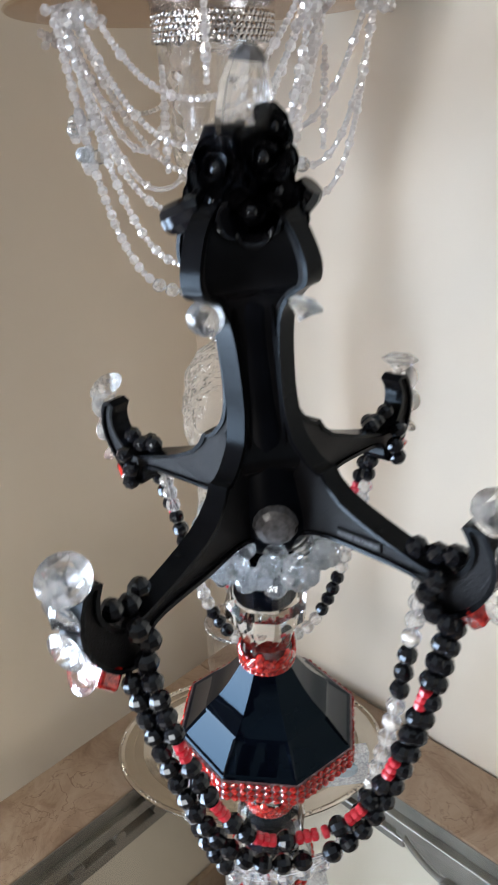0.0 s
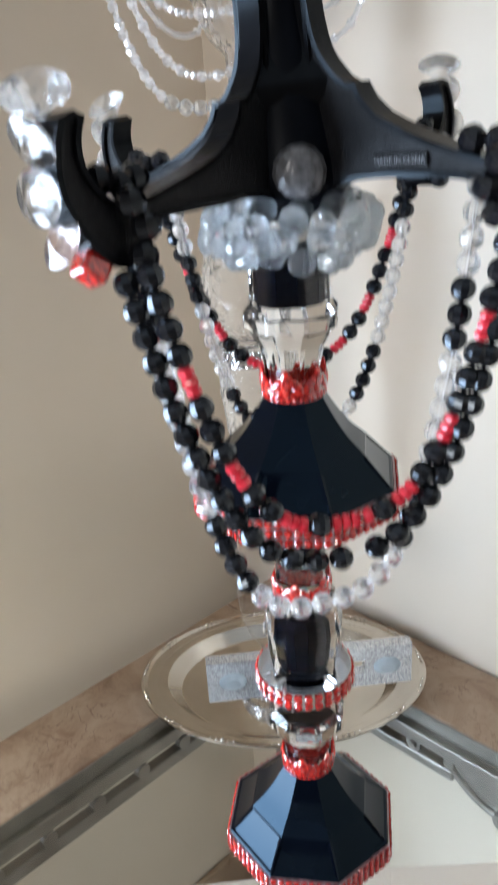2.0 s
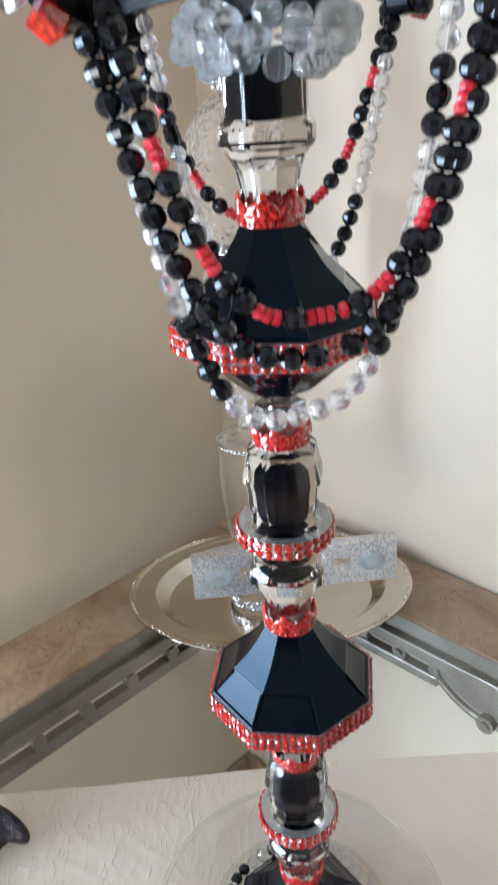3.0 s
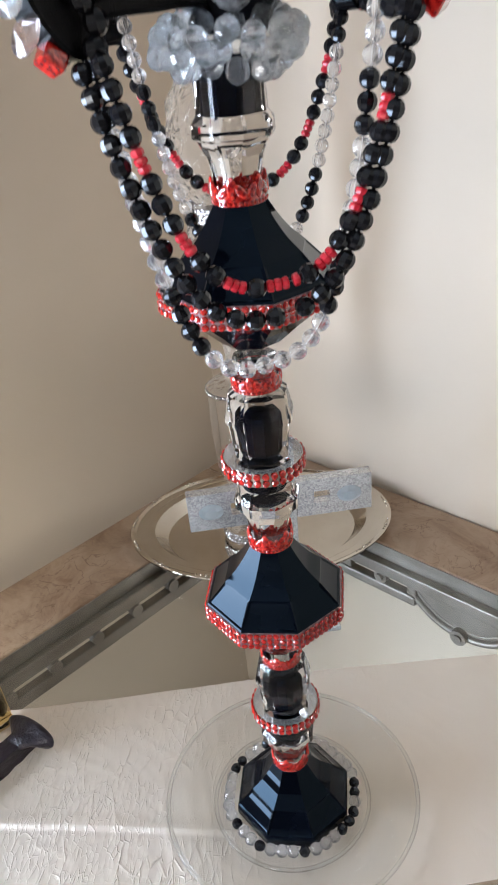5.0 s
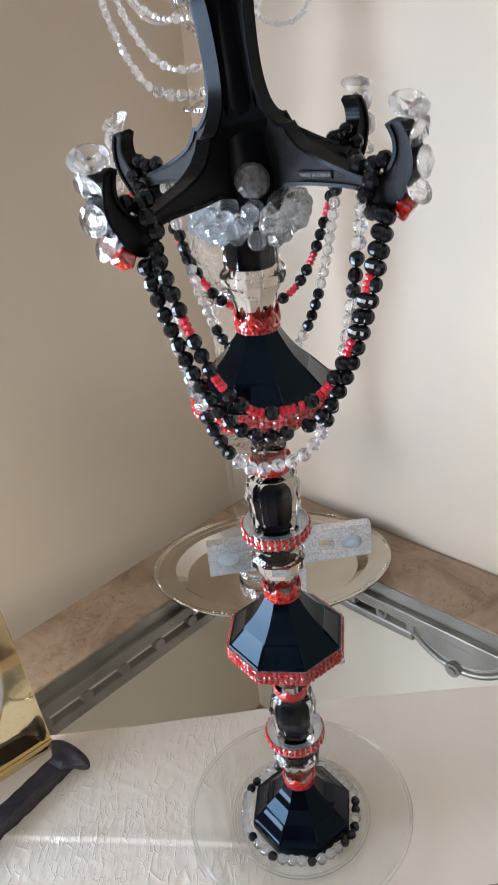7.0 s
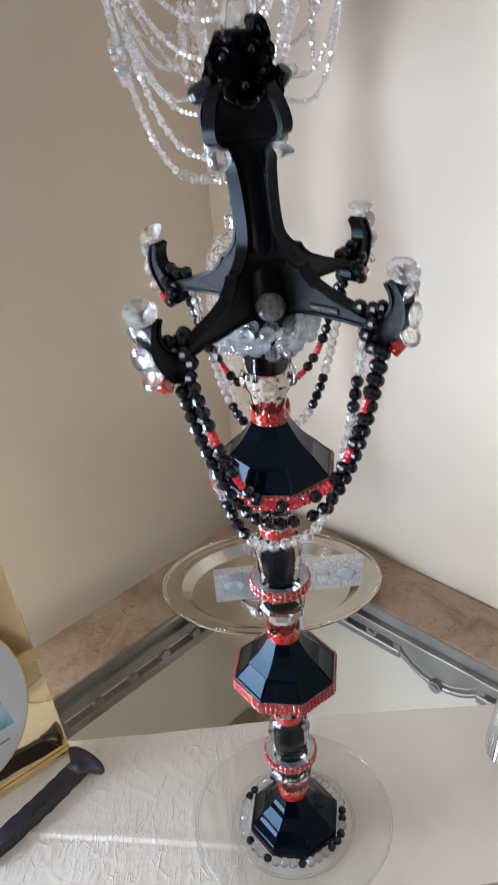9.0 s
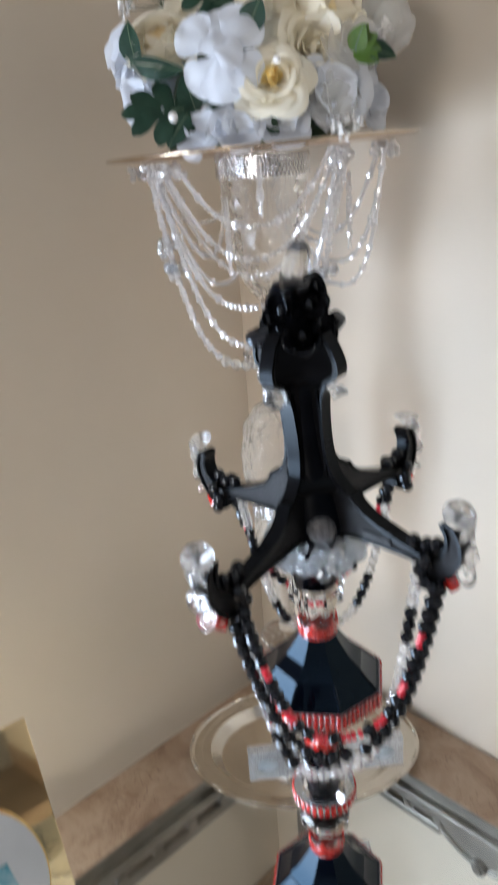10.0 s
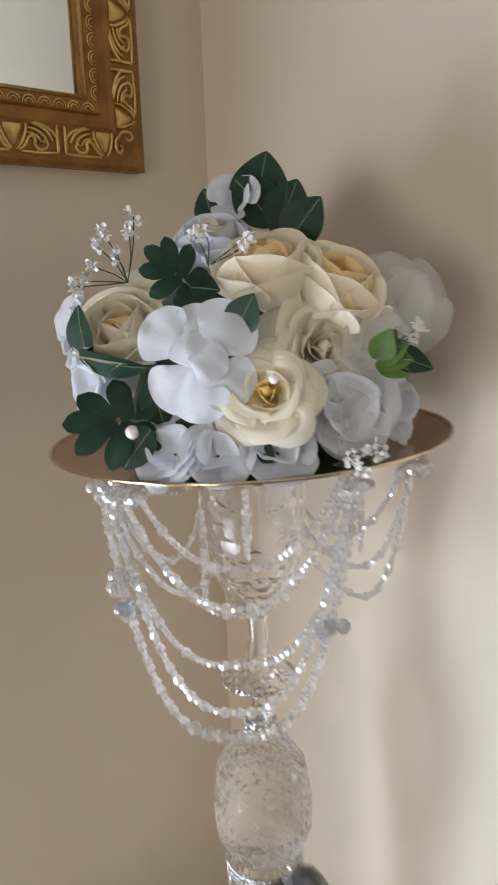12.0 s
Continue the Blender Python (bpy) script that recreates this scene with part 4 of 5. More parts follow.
def rosette(r, rnd, m):
    """A small moulded rose: a round core and whorls of thick cupped petals."""
    core = part("black_rose", add_ball(bmesh.new(), (0, 0, -0.1 * r), r * 0.34, 8, 6), BLACK_BEAD, top, "small glossy black moulded rose", m=m, smooth=True)
    for k, (n, rad, w, l, lean) in enumerate(((3, 0.10, 0.42, 0.75, 8), (4, 0.28, 0.50, 0.80, 28), (5, 0.42, 0.56, 0.85, 55))):
        bm = bmesh.new()
        add_petal(bm, Matrix.Identity(4), r * w, r * l, 0.7, 0.3, rnd.randint(0, 99))
        bmesh.ops.solidify(bm, geom=bm.faces[:], thickness=0.0006)
        mesh = finish(bm, "rose_petal", BLACK_BEAD, True)
        for i in range(n):
            a = 360 * (i + 0.5 * (k % 2)) / n + rnd.uniform(-15, 15)
            piece("petal", mesh, core, pose(0, 0, -0.35 * r, 0, 0, a) @ pose(0, -rad * r * 0.6, 0, lean))


rnd = random.Random(11)
spots = [(0.002, -0.022, 0.152, 0.0105), (0.012, -0.017, 0.158, 0.0100), (-0.012, -0.013, 0.156, 0.0105), (0.008, -0.021, 0.170, 0.010), (-0.009, -0.019, 0.168, 0.0095), (0.013, -0.008, 0.170, 0.0100), (-0.006, 0.012, 0.166, 0.011), (0.017, -0.006, 0.148, 0.0095), (-0.020, -0.004, 0.147, 0.0095), (0.000, 0.018, 0.150, 0.011), (0.0125, -0.013, 0.179, 0.0080), (-0.013, -0.004, 0.172, 0.008), (0.010, 0.008, 0.172, 0.010), (-0.018, -0.008, 0.160, 0.0085)]
for x, y, z, r in spots:
    x, z = x + 0.004, z + 0.001
    rosette(r * 1.15, rnd, Matrix.Translation((x, y, z)) @ Vector((x, y - 0.004, 0.008)).to_track_quat("Z", "Y").to_matrix().to_4x4())
for x, y, z, ry in ((-0.0205, -0.010, 0.152, 70), (0.024, 0.004, 0.150, 40)):
    bm = bmesh.new()
    add_lathe(bm, [(0, -0.009), (0.005, -0.0085), (0.0062, -0.006), (0.0062, 0.006), (0.005, 0.0085), (0, 0.009)], 10)
    part("barrel_bead", bm, BLACK_BEAD, top, "black barrel bead", m=pose(x, y, z, 15, ry, 0), smooth=True, angle=30)
# the crystal point
bm = bmesh.new()
add_lathe(bm, [(0.008, 0), (0.0102, 0.008), (0.0108, 0.020), (0.0096, 0.0300), (0.0071, 0.0370), (0.0030, 0.0415)], 7)
part("crystal_point", bm, MILKY, top, "clear pointed crystal standing among black roses", m=pose(0.0025, -0.011, 0.166, 5, 10, 20))
bm = lathe([(0.0074, 0.0372), (0.0056, 0.0404), (0.0028, 0.0424), (0, 0.0428)], 7, closed_bottom=False)
part("dark_tip", bm, BUTTON, top, "smoky dark tip of the crystal", m=pose(0.0025, -0.011, 0.166, 5, 10, 20))

# ---- bead strands between the arms ----
BB = bead_mesh("strand_black_bead", 0.0045, BLACK_BEAD, 10, 7)
CBEAD = bead_mesh("strand_clear_bead", 0.0044, BEAD_CLEAR, 9, 6)
bm = bmesh.new()
add_lathe(bm, [(0.0016, -0.0017), (0.0027, -0.0012), (0.0029, 0), (0.0027, 0.0012), (0.0016, 0.0017)], 8)
RB = finish(bm, "strand_red_bead", RED_BEAD)


def hang(p0, p1, sag, bulge, power=2.2, n=200):
    out = []
    d = p1 - p0
    side = Vector((d.y, -d.x, 0)).normalized()
    for i in range(n + 1):
        s = i / n
        k = 1 - abs(2 * s - 1) ** power
        out.append(p0 + d * s + Vector((0, 0, -sag * k)) + side * bulge * k)
    return out


def string(name, label, category, pts, pattern, group, sizes):
    """Beads threaded along a line, in a pattern repeated from both ends to the middle."""
    base = pts[0].copy()
    t = thing(name, label, category, Matrix.Translation(base), group)
    lens = [0.0]
    for a, b in zip(pts, pts[1:]):
        lens.append(lens[-1] + (b - a).length)
    total = lens[-1]
    half, s, i = [], 0.0, 0
    while s < total / 2 and pattern[0] != "|":
        c = pattern[min(i, len(pattern) - 1)] if i < len(pattern) else pattern[-1]
        w = sizes[c][1]
        half.append((s + w / 2, c))
        s += w
        i += 1
    if pattern[0] == "|":         # a whole run from end to end
        row, s, i = [], 0.0, 1
        while s < total - 0.004:
            c = pattern[min(i, len(pattern) - 1)]
            row.append((s + sizes[c][1] / 2, c))
            s += sizes[c][1]
            i += 1
    else:
        row = half + [(total - a, c) for a, c in half if total - a > half[-1][0] + sizes[c][1] * 0.6]
    bm = bmesh.new()
    add_tube(bm, [p - base for p in pts[::8]], 0.00011, 4)
    part("thread", bm, FLORET, t)
    for s, c in row:
        k = max(1, min(len(lens) - 1, int(np.searchsorted(lens, s))))
        f = (s - lens[k - 1]) / max(1e-9, lens[k] - lens[k - 1])
        p = pts[k - 1].lerp(pts[k], f) - base
        q = (pts[k] - pts[k - 1]).to_track_quat("Z", "Y").to_matrix().to_4x4()
        piece("bead", sizes[c][0], t, Matrix.Translation(p) @ q @ pose(0, 0, 0, 0, 0, (round(s * 1e4) * 7 + ord(c)) % 97 * 3.7))
    return t


SIZES = {"b": (BB, 0.0088), "c": (CBEAD, 0.0085), "r": (RB, 0.0033)}
RED_LINE = "bbbbrrrbbbrrrbbrrrbr"
for k in (0, 2):                  # one set in front, one behind
    a0, a1 = ARMS[k], ARMS[(k + 1) % 4]
    def end(a, r, z, dy):
        return TOPM @ pose(0, 0, 0, 0, 0, math.degrees(a)) @ Vector((r, dy, z))
    string("bead_strand", "strand of black faceted beads with red bead groups, slung between arms", "bead strand",
           hang(end(a0, 0.107, 0.002, 0.0135 if k == 0 else 0.011), end(a1, 0.102, 0.002, -0.011), 0.099, 0.007 if k == 0 else -0.004, 2.8), RED_LINE, "strands on the candelabra", SIZES)
    if k == 0:
        string("bead_strand", "strand of black faceted beads slung between two arms", "bead strand",
               hang(end(a0, 0.110, 0.000, 0.0055), end(a1, 0.1045, 0.000, -0.009), 0.111, 0.009, 2.7), "b", "strands on the candelabra", SIZES)
    string("bead_strand", "strand of clear and black faceted beads slung between two arms", "bead strand",
           hang(end(a0, 0.098, 0.000, 0.0000 if k == 0 else 0.004), end(a1, 0.086, 0.008, -0.005), 0.143, 0.010, 3.1), "|bbbccccccccbbbbccccccccbbbccccccbbbccc", "strands on the candelabra", SIZES)

# ---- things on the table round the candelabra ----
def oval_tray():
    t = thing("silver_tray", "oval silver tray with a beaded rim, standing on the table", "tray", pose(-0.048, 0.408, T + 0.0015, 0, 0, 6))
    prof = [(0, 0.0), (0.118, 0.0), (0.124, 0.001), (0.136, 0.012), (0.140, 0.0155), (0.148, 0.0165), (0.152, 0.0155), (0.158, 0.0170), (0.164, 0.0165), (0.1685, 0.0185), (0.172, 0.0175), (0.172, 0.0150), (0.150, 0.0140), (0.138, 0.0110), (0.124, -0.0005), (0, -0.001)]
    bm = bmesh.new()
    add_lathe(bm, prof, 96, sx=1.0, sy=0.72)
    part("dish", bm, TRAY, t, smooth=True, angle=28)
    bm = bmesh.new()
    for i in range(150):
        a = 2 * math.pi * i / 150
        if i % 10 > 4:
            continue
        r = 0.1685
        add_ball(bm, (r * math.cos(a), r * 0.72 * math.sin(a), 0.0185), 0.0018 if i % 10 != 2 else 0.0027, 6, 4)
    tagged(part("rim_beading", bm, TRAY, t, "cast beading round the silver rim", smooth=True), kind="stuff")


oval_tray()


def glitter_cross():
    """A standing cross of glittered acrylic with two oval stones, seen behind the candelabra."""
    t = thing("glitter_cross", "standing cross of silver glitter acrylic with oval crystals", "cross", pose(-0.008, 0.222, T + 0.0015, 0, 0, 10.5))
    y0, y1 = -0.006, 0.006
    # each arm is a frame round a slot, ending in a solid block
    for k in (-1, 1):
        bm = bmesh.new()
        x = sorted((k * 0.0165, k * 0.034)), sorted((k * 0.034, k * 0.050)), sorted((k * 0.050, k * 0.093))
        lo, hi = 0.150, 0.192
        xs = [0.0165, 0.034, 0.050, 0.093]
        zs = [lo, 0.164, 0.178, hi]
        for a in range(3):
            for b in range(3):
                if (a, b) != (1, 1):
                    x0, x1 = sorted((k * xs[a], k * xs[a + 1]))
                    add_box(bm, x0, x1, y0, y1, zs[b], zs[b + 1])
        bmesh.ops.remove_doubles(bm, verts=bm.verts[:], dist=1e-6)
        part("cross_arm", bm, GLITTER, t, "slotted arm of silver glitter acrylic")
    part("post", box(-0.016, 0.016, y0, y1, 0.006, 0.235, bevel=0.001), GLITTER, t)
    part("foot_plate", box(-0.055, 0.055, -0.018, 0.018, 0, 0.006, bevel=0.001), GLITTER, t)
    stone = brilliant_mesh("oval_stone", 0.0125, STONE, 9, 0.2)
    for k in (-1, 1):
        piece("oval_stone", stone, t, pose(k * 0.070, y0 - 0.0006, 0.171, 90, 0, 0) @ Matrix.Diagonal((1, 0.72, 1, 1)), "oval clear blue-white crystal")


glitter_cross()


def rail_spike():
    t = thing("rail_spike", "dark painted iron rail spike lying on the cloth", "spike", pose(-0.2545, 0.0675, T + 0.0175, 0, 0, -119))
    # shaft: a square bar, lightly bent and hammered
    bm = bmesh.new()
    rings = []
    rnd = random.Random(3)
    for i in range(19):
        s = i / 18
        w = 0.0088 * (1.05 - 0.25 * max(0, s - 0.75) * 4)
        x, y, z = 0.002 + 0.158 * s, -0.003 - 0.012 * s * s, -0.0048 + 0.0012 * math.sin(5 * s)
        j = [rnd.uniform(-0.0006, 0.0006) for _ in range(8)]
        rings.append([bm.verts.new((x, y + a * w + j[k], z + b * w + j[k + 4])) for k, (a, b) in enumerate(((-1, -1), (1, -1), (1, 1), (-1, 1)))])
    for a, b in zip(rings, rings[1:]):
        for k in range(4):
            bm.faces.new((a[k], a[(k + 1) % 4], b[(k + 1) % 4], b[k]))
    bm.faces.new(rings[0][::-1])
    bm.faces.new(rings[-1])
    bmesh.ops.bevel(bm, geom=[e for e in bm.edges if e.calc_face_angle(0) > 0.9], offset=0.0015, segments=2, affect="EDGES")
    part("shaft", bm, SPIKE, t, smooth=True, angle=50)
    bm = bmesh.new()
    add_lathe(bm, [(0.007, 0.020), (0.0105, 0.011), (0.0175, 0.004), (0.0222, 0.0005), (0.0228, -0.0015), (0.0205, -0.0045), (0.011, -0.0075), (0, -0.008)], 28, sx=0.60, sy=1.33)
    part("head", bm, SPIKE, t, "domed oval spike head", m=pose(0.0, 0.0, 0.001, 0, 80, 0), smooth=True)


rail_spike()


def gold_plaque():
    """A mirror-gold plaque on its edge, leaning back, with a printed disc."""
    t = thing("gold_plaque", "mirror-gold plaque with a grey printed disc, leaning back", "plaque", Matrix.Translation((-0.2865, 0.099, T + 0.004)) @ pose(0, 0, 0, 0, 0, -134.6) @ pose(0, 0, 0, 15, 0, 0))
    # local x runs along the foot, z up, y to the front
    part("panel", box(0.0, 0.235, 0, 0.006, 0, 0.29, bevel=0.0012), GOLD_MIRROR, t)
    part("ledge", box(0.0, 0.235, 0.0065, 0.014, 0.0, 0.007, bevel=0.001), GOLD_MIRROR, t, "narrow cream-gold ledge")
    bm = bmesh.new()
    add_lathe(bm, [(0, 0), (0.0905, 0), (0.0905, 0.0035), (0.0895, 0.004), (0, 0.004)], 64, sx=1.0, sy=1.16)
    part("disc_rim", bm, GOLD_LEAF, t, m=pose(0.112, 0.0062, 0.130, -90, 0, 0), smooth=True, angle=40)
    bm = bmesh.new()
    add_lathe(bm, [(0, 0.0035), (0.0885, 0.0035), (0.0885, 0.005), (0.0875, 0.0055), (0, 0.0055)], 64, sx=1.0, sy=1.16)
    disc = part("disc", bm, DISC, t, "grey printed disc", m=pose(0.112, 0.0062, 0.130, -90, 0, 0), smooth=True, angle=40)
    bm = box(-0.056, 0.050, -0.022, 0.052, 0.0056, 0.0062, bevel=0.0002)
    for v in bm.verts:
        v.co.x -= 0.16 * v.co.y - 0.004     # the print stands askew
    part("picture", bm, CYAN, disc, "faded cyan print")
    part("text_bar", box(-0.050, -0.030, 0.0665, 0.0678, 0.0056, 0.0060, bevel=0.0002), INK, disc)


gold_plaque()


def rhinestone_holder():
    """A small tapered holder wrapped in rows of rhinestone chain."""
    t = thing("rhinestone_holder", "small tapered holder wrapped in silver rhinestone chain on the cloth", "holder", pose(0.2575, 0.107, T + 0.0060))
    body = part("body", lathe([(0.0340, 0.0), (0.0342, 0.002), (0.0240, 0.092), (0.0215, 0.094)], 40), IRON, t, "tapered grey body", smooth=True, angle=40)
    mesh = rhinestone_mesh("chain_stone", 0.0017, CHAIN)
    for col in range(12):
        a = 150 + 8.0 * col
        for row in range(25):
            z = 0.0025 + 0.0036 * row
            r = 0.0341 - 0.0102 * z / 0.090
            piece("chain_stone", mesh, body, pose(0, 0, z, 0, 0, a) @ pose(r, 0, 0, 0, 84, 0))


rhinestone_holder()


# ---- the flower stand behind ----
CX, CY = -0.060, 0.402
STAND = thing("flower_stand", "tall stand of stacked clear cut glass with rhinestone bands", "flower stand", pose(CX, CY, T + 0.003))
SR = rhinestone_mesh("band_stone", 0.0022, SILVER)


def goblet(name, prof, label="", n=40, jitter=0.0009, mat=None):
    """Cut glass: a turned shape whose wall is broken into small uneven facets."""
    rnd = random.Random(len(name) * 7 + n)
    line = []
    for (r0, z0), (r1, z1) in zip(prof, prof[1:]):
        k = max(1, int(math.hypot(r1 - r0, z1 - z0) / 0.0042))
        line += [(r0 + (r1 - r0) * i / k, z0 + (z1 - z0) * i / k) for i in range(k)]
    line.append(prof[-1])
    bm = lathe(line, n, closed_top=False, closed_bottom=False)
    for v in bm.verts:
        r = math.hypot(v.co.x, v.co.y)
        if r > 0.016 and jitter:
            s = 1 + rnd.uniform(-jitter, jitter) / r
            a = rnd.uniform(-0.06, 0.06)
            x, y = v.co.x * s, v.co.y * s
            v.co = Vector((x * math.cos(a) - y * math.sin(a), x * math.sin(a) + y * math.cos(a), v.co.z + rnd.uniform(-0.0011, 0.0011)))
    bmesh.ops.triangulate(bm, faces=bm.faces[:])
    return part(name, bm, mat or CRACKLE, STAND, label, smooth=not jitter)


goblet("lower_goblet", [(0.034, 0.0), (0.034, 0.004), (0.012, 0.012), (0.008, 0.030), (0.010, 0.055), (0.024, 0.078), (0.034, 0.108), (0.037, 0.160), (0.036, 0.210)], "clear plain glass goblet", 32, 0.0, CUP_GLASS)
goblet("middle_goblet", [(0.036, 0.218), (0.014, 0.227), (0.010, 0.252), (0.016, 0.292), (0.031, 0.332), (0.037, 0.378), (0.036, 0.408)], "clear cut glass goblet")
goblet("bulb", [(0.020, 0.428), (0.036, 0.437), (0.0462, 0.460), (0.0475, 0.490), (0.0425, 0.528), (0.028, 0.551), (0.013, 0.560)], "clear cut glass bulb", 46, 0.0012)
goblet("knop", [(0.009, 0.560), (0.0135, 0.564), (0.0135, 0.580), (0.009, 0.585), (0.007, 0.604), (0.010, 0.617)])
goblet("upper_goblet", [(0.034, 0.622), (0.013, 0.630), (0.009, 0.660), (0.011, 0.684), (0.027, 0.704), (0.040, 0.735), (0.046, 0.785), (0.0485, 0.818), (0.0495, 0.8235)], "clear cut glass goblet under the charger")


def stone_ring(z, r, rows, count, step=0.0046):
    b = part("rhinestone_band", band_ring([(r - 0.001, z - 0.002), (r, z - 0.002), (r, z + step * (rows - 1) + 0.002), (r - 0.001, z + step * (rows - 1) + 0.002)], 40), SILVER, STAND, "silver rhinestone band", smooth=True, angle=40)
    round_band(b, r, z, rows, count, step, SR, "band_stone")


stone_ring(0.006, 0.035, 3, 44)
stone_ring(0.2135, 0.0375, 1, 46)
stone_ring(0.412, 0.037, 4, 45)
stone_ring(0.566, 0.0142, 3, 18)
stone_ring(0.6215, 0.0348, 1, 40)
stone_ring(0.8265, 0.0510, 5, 64)
# drops hanging inside, under the charger
for i in range(9):
    a = 2 * math.pi * i / 9
    bm = bmesh.new()
    add_tube(bm, [(0.038 * math.cos(a), 0.038 * math.sin(a), 0.822), (0.037 * math.cos(a), 0.037 * math.sin(a), 0.765 - 0.02 * (i % 3))], 0.0013, 6)
    part("crystal_rod", bm, CUP_GLASS, STAND)

CZ = 1.5995
charger = thing("charger_plate", "champagne-gold charger plate carrying the flowers", "plate", pose(CX, CY, CZ + 0.002, -0.7, -1.8, 0))
bm = lathe([(1.053 * r, z) for r, z in [(0, 0.0012), (0.105, 0.0012), (0.118, 0.0015), (0.156, 0.0034), (0.161, 0.0044), (0.1615, 0.0052), (0.161, 0.0060), (0.1585, 0.0062), (0.1580, 0.0052), (0.1555, 0.0050), (0.118, 0.0032), (0.104, 0.0026), (0, 0.0026)]], 96)
part("dish", bm, CHARGER, charger, smooth=True, angle=50)
bm = bmesh.new()
add_tube(bm, [(0.1690 * math.cos(2 * math.pi * i / 96), 0.1690 * math.sin(2 * math.pi * i / 96), 0.0056) for i in range(96)], 0.0014, 8, closed=True)
part("rim", bm, CHARGER_RIM, charger, "polished champagne-gold rolled rim", smooth=True)

# bead swags round the charger
SB = bead_mesh("swag_bead", 0.0028, SWAG_BEAD, 6, 4)
SBL = bead_mesh("large_swag_bead", 0.0042, SWAG_BEAD, 7, 4)
SBX = bead_mesh("swag_crystal", 0.0058, ICE_BEAD, 8, 5)
SSIZ = {"s": (SB, 0.0046), "l": (SBL, 0.0072), "x": (SBX, 0.0112)}


def rim_point(deg, r=0.154, dz=0.0):
    a = radians(deg)
    return Vector((CX + r * math.cos(a), CY + r * math.sin(a), CZ + 0.001 + dz - 0.0019 * math.sin(a) + 0.0047 * math.cos(a)))


rnd = random.Random(21)
FINE, MIXED, DENSE, HEAVY = "ssssssssl" * 4 + "s", "sssssl" * 9 + "s", "sslsl" * 10 + "xxx", "ssslssl" + "lsl" * 9 + "xxxxxxxx"
LEFT, RIGHT, EAST, BACK, WEST = 233, 304, 326, 95, 165
# from, to, sag, bulge, power, beads
SWAGS = [
    (242, 300, 0.066, 0.002, 2.3, FINE), (236, 303, 0.098, 0.004, 2.2, FINE), (231, 306, 0.146, 0.006, 2.9, MIXED), (228, 305, 0.207, 0.006, 3.2, HEAVY), (232, 303, 0.186, 0.002, 2.7, DENSE), (234, 301, 0.120, -0.030, 2.2, MIXED),
    (307, 88, 0.100, 0.004, 2.3, FINE), (324, 92, 0.095, 0.004, 2.2, FINE), (328, 92, 0.128, 0.012, 2.6, MIXED), (326, 90, 0.155, 0.014, 2.9, MIXED),
    (115, 231, 0.105, -0.015, 2.3, MIXED), (98, 229, 0.140, -0.010, 2.3, FINE), (100, 163, 0.075, 0.004, 2.3, FINE),
]
for a0, a1, sag, bulge, power, beads in SWAGS:
    line = hang(rim_point(a0), rim_point(a1), sag, bulge, power)
    t = string("bead_swag", "fine swag of iridescent clear beads hung under the charger", "bead swag", line, beads, "swags under the charger", SSIZ)
    if beads is HEAVY:
        for q in (14, 20, 178):
            for n in range(9):
                piece("cluster_bead", SBL if n % 3 else SBX, t, Matrix.Translation(line[q] - line[0] + Vector((rnd.uniform(-0.009, 0.009), rnd.uniform(-0.007, 0.007), rnd.uniform(-0.010, 0.008)))))
# short drops: one at the front of the rim, one deeper in
for x, y, z, ln in ((-0.051, 0.262, 1.597, 0.052), (-0.094, 0.330, 1.560, 0.080), (0.035, 0.420, 1.575, 0.085)):
    p = Vector((x, y, z))
    string("bead_drop", "short drop of clear beads hung under the charger", "bead drop", [p - Vector((0, 0, ln * i / 40)) for i in range(41)], "ssslslllx" + "x", "drops under the charger", SSIZ)
for a in (LEFT, LEFT + 8, RIGHT, EAST, BACK, WEST):
    # a knot of beads at each hanging point
    t = thing("bead_knot", "knot of clear beads at a hanging point under the charger", "beads", Matrix.Translation(rim_point(a, 0.156)), "knots under the charger")
    for i in range(16):
        piece("bead", SBL, t, pose(rnd.uniform(-0.012, 0.012), rnd.uniform(-0.010, 0.010), rnd.uniform(-0.014, -0.003), 30 * i, 50 * i, 0))


# ---- the flowers ----
def petal_mesh(name, w, l, cup, curl, mat, seed=0, ruffle=0.2, lip=0.0):
    bm = bmesh.new()
    add_petal(bm, Matrix.Identity(4), w, l, cup, curl, seed, ruffle, 11, 12, lip)
    return finish(bm, name, mat, True)


FLOWERS = thing("flower_arrangement", "dome of white and cream silk roses with dark green leaves", "flower arrangement", pose(CX, CY, CZ + 0.002))


def aim(x, y, z, direction, spin=0):
    """A pose at a place of the arrangement whose z looks along direction."""
    return Matrix.Translation((x - CX, y - CY, z - CZ - 0.002)) @ Vector(direction).to_track_quat("Z", "Y").to_matrix().to_4x4() @ pose(0, 0, 0, 0, 0, spin)


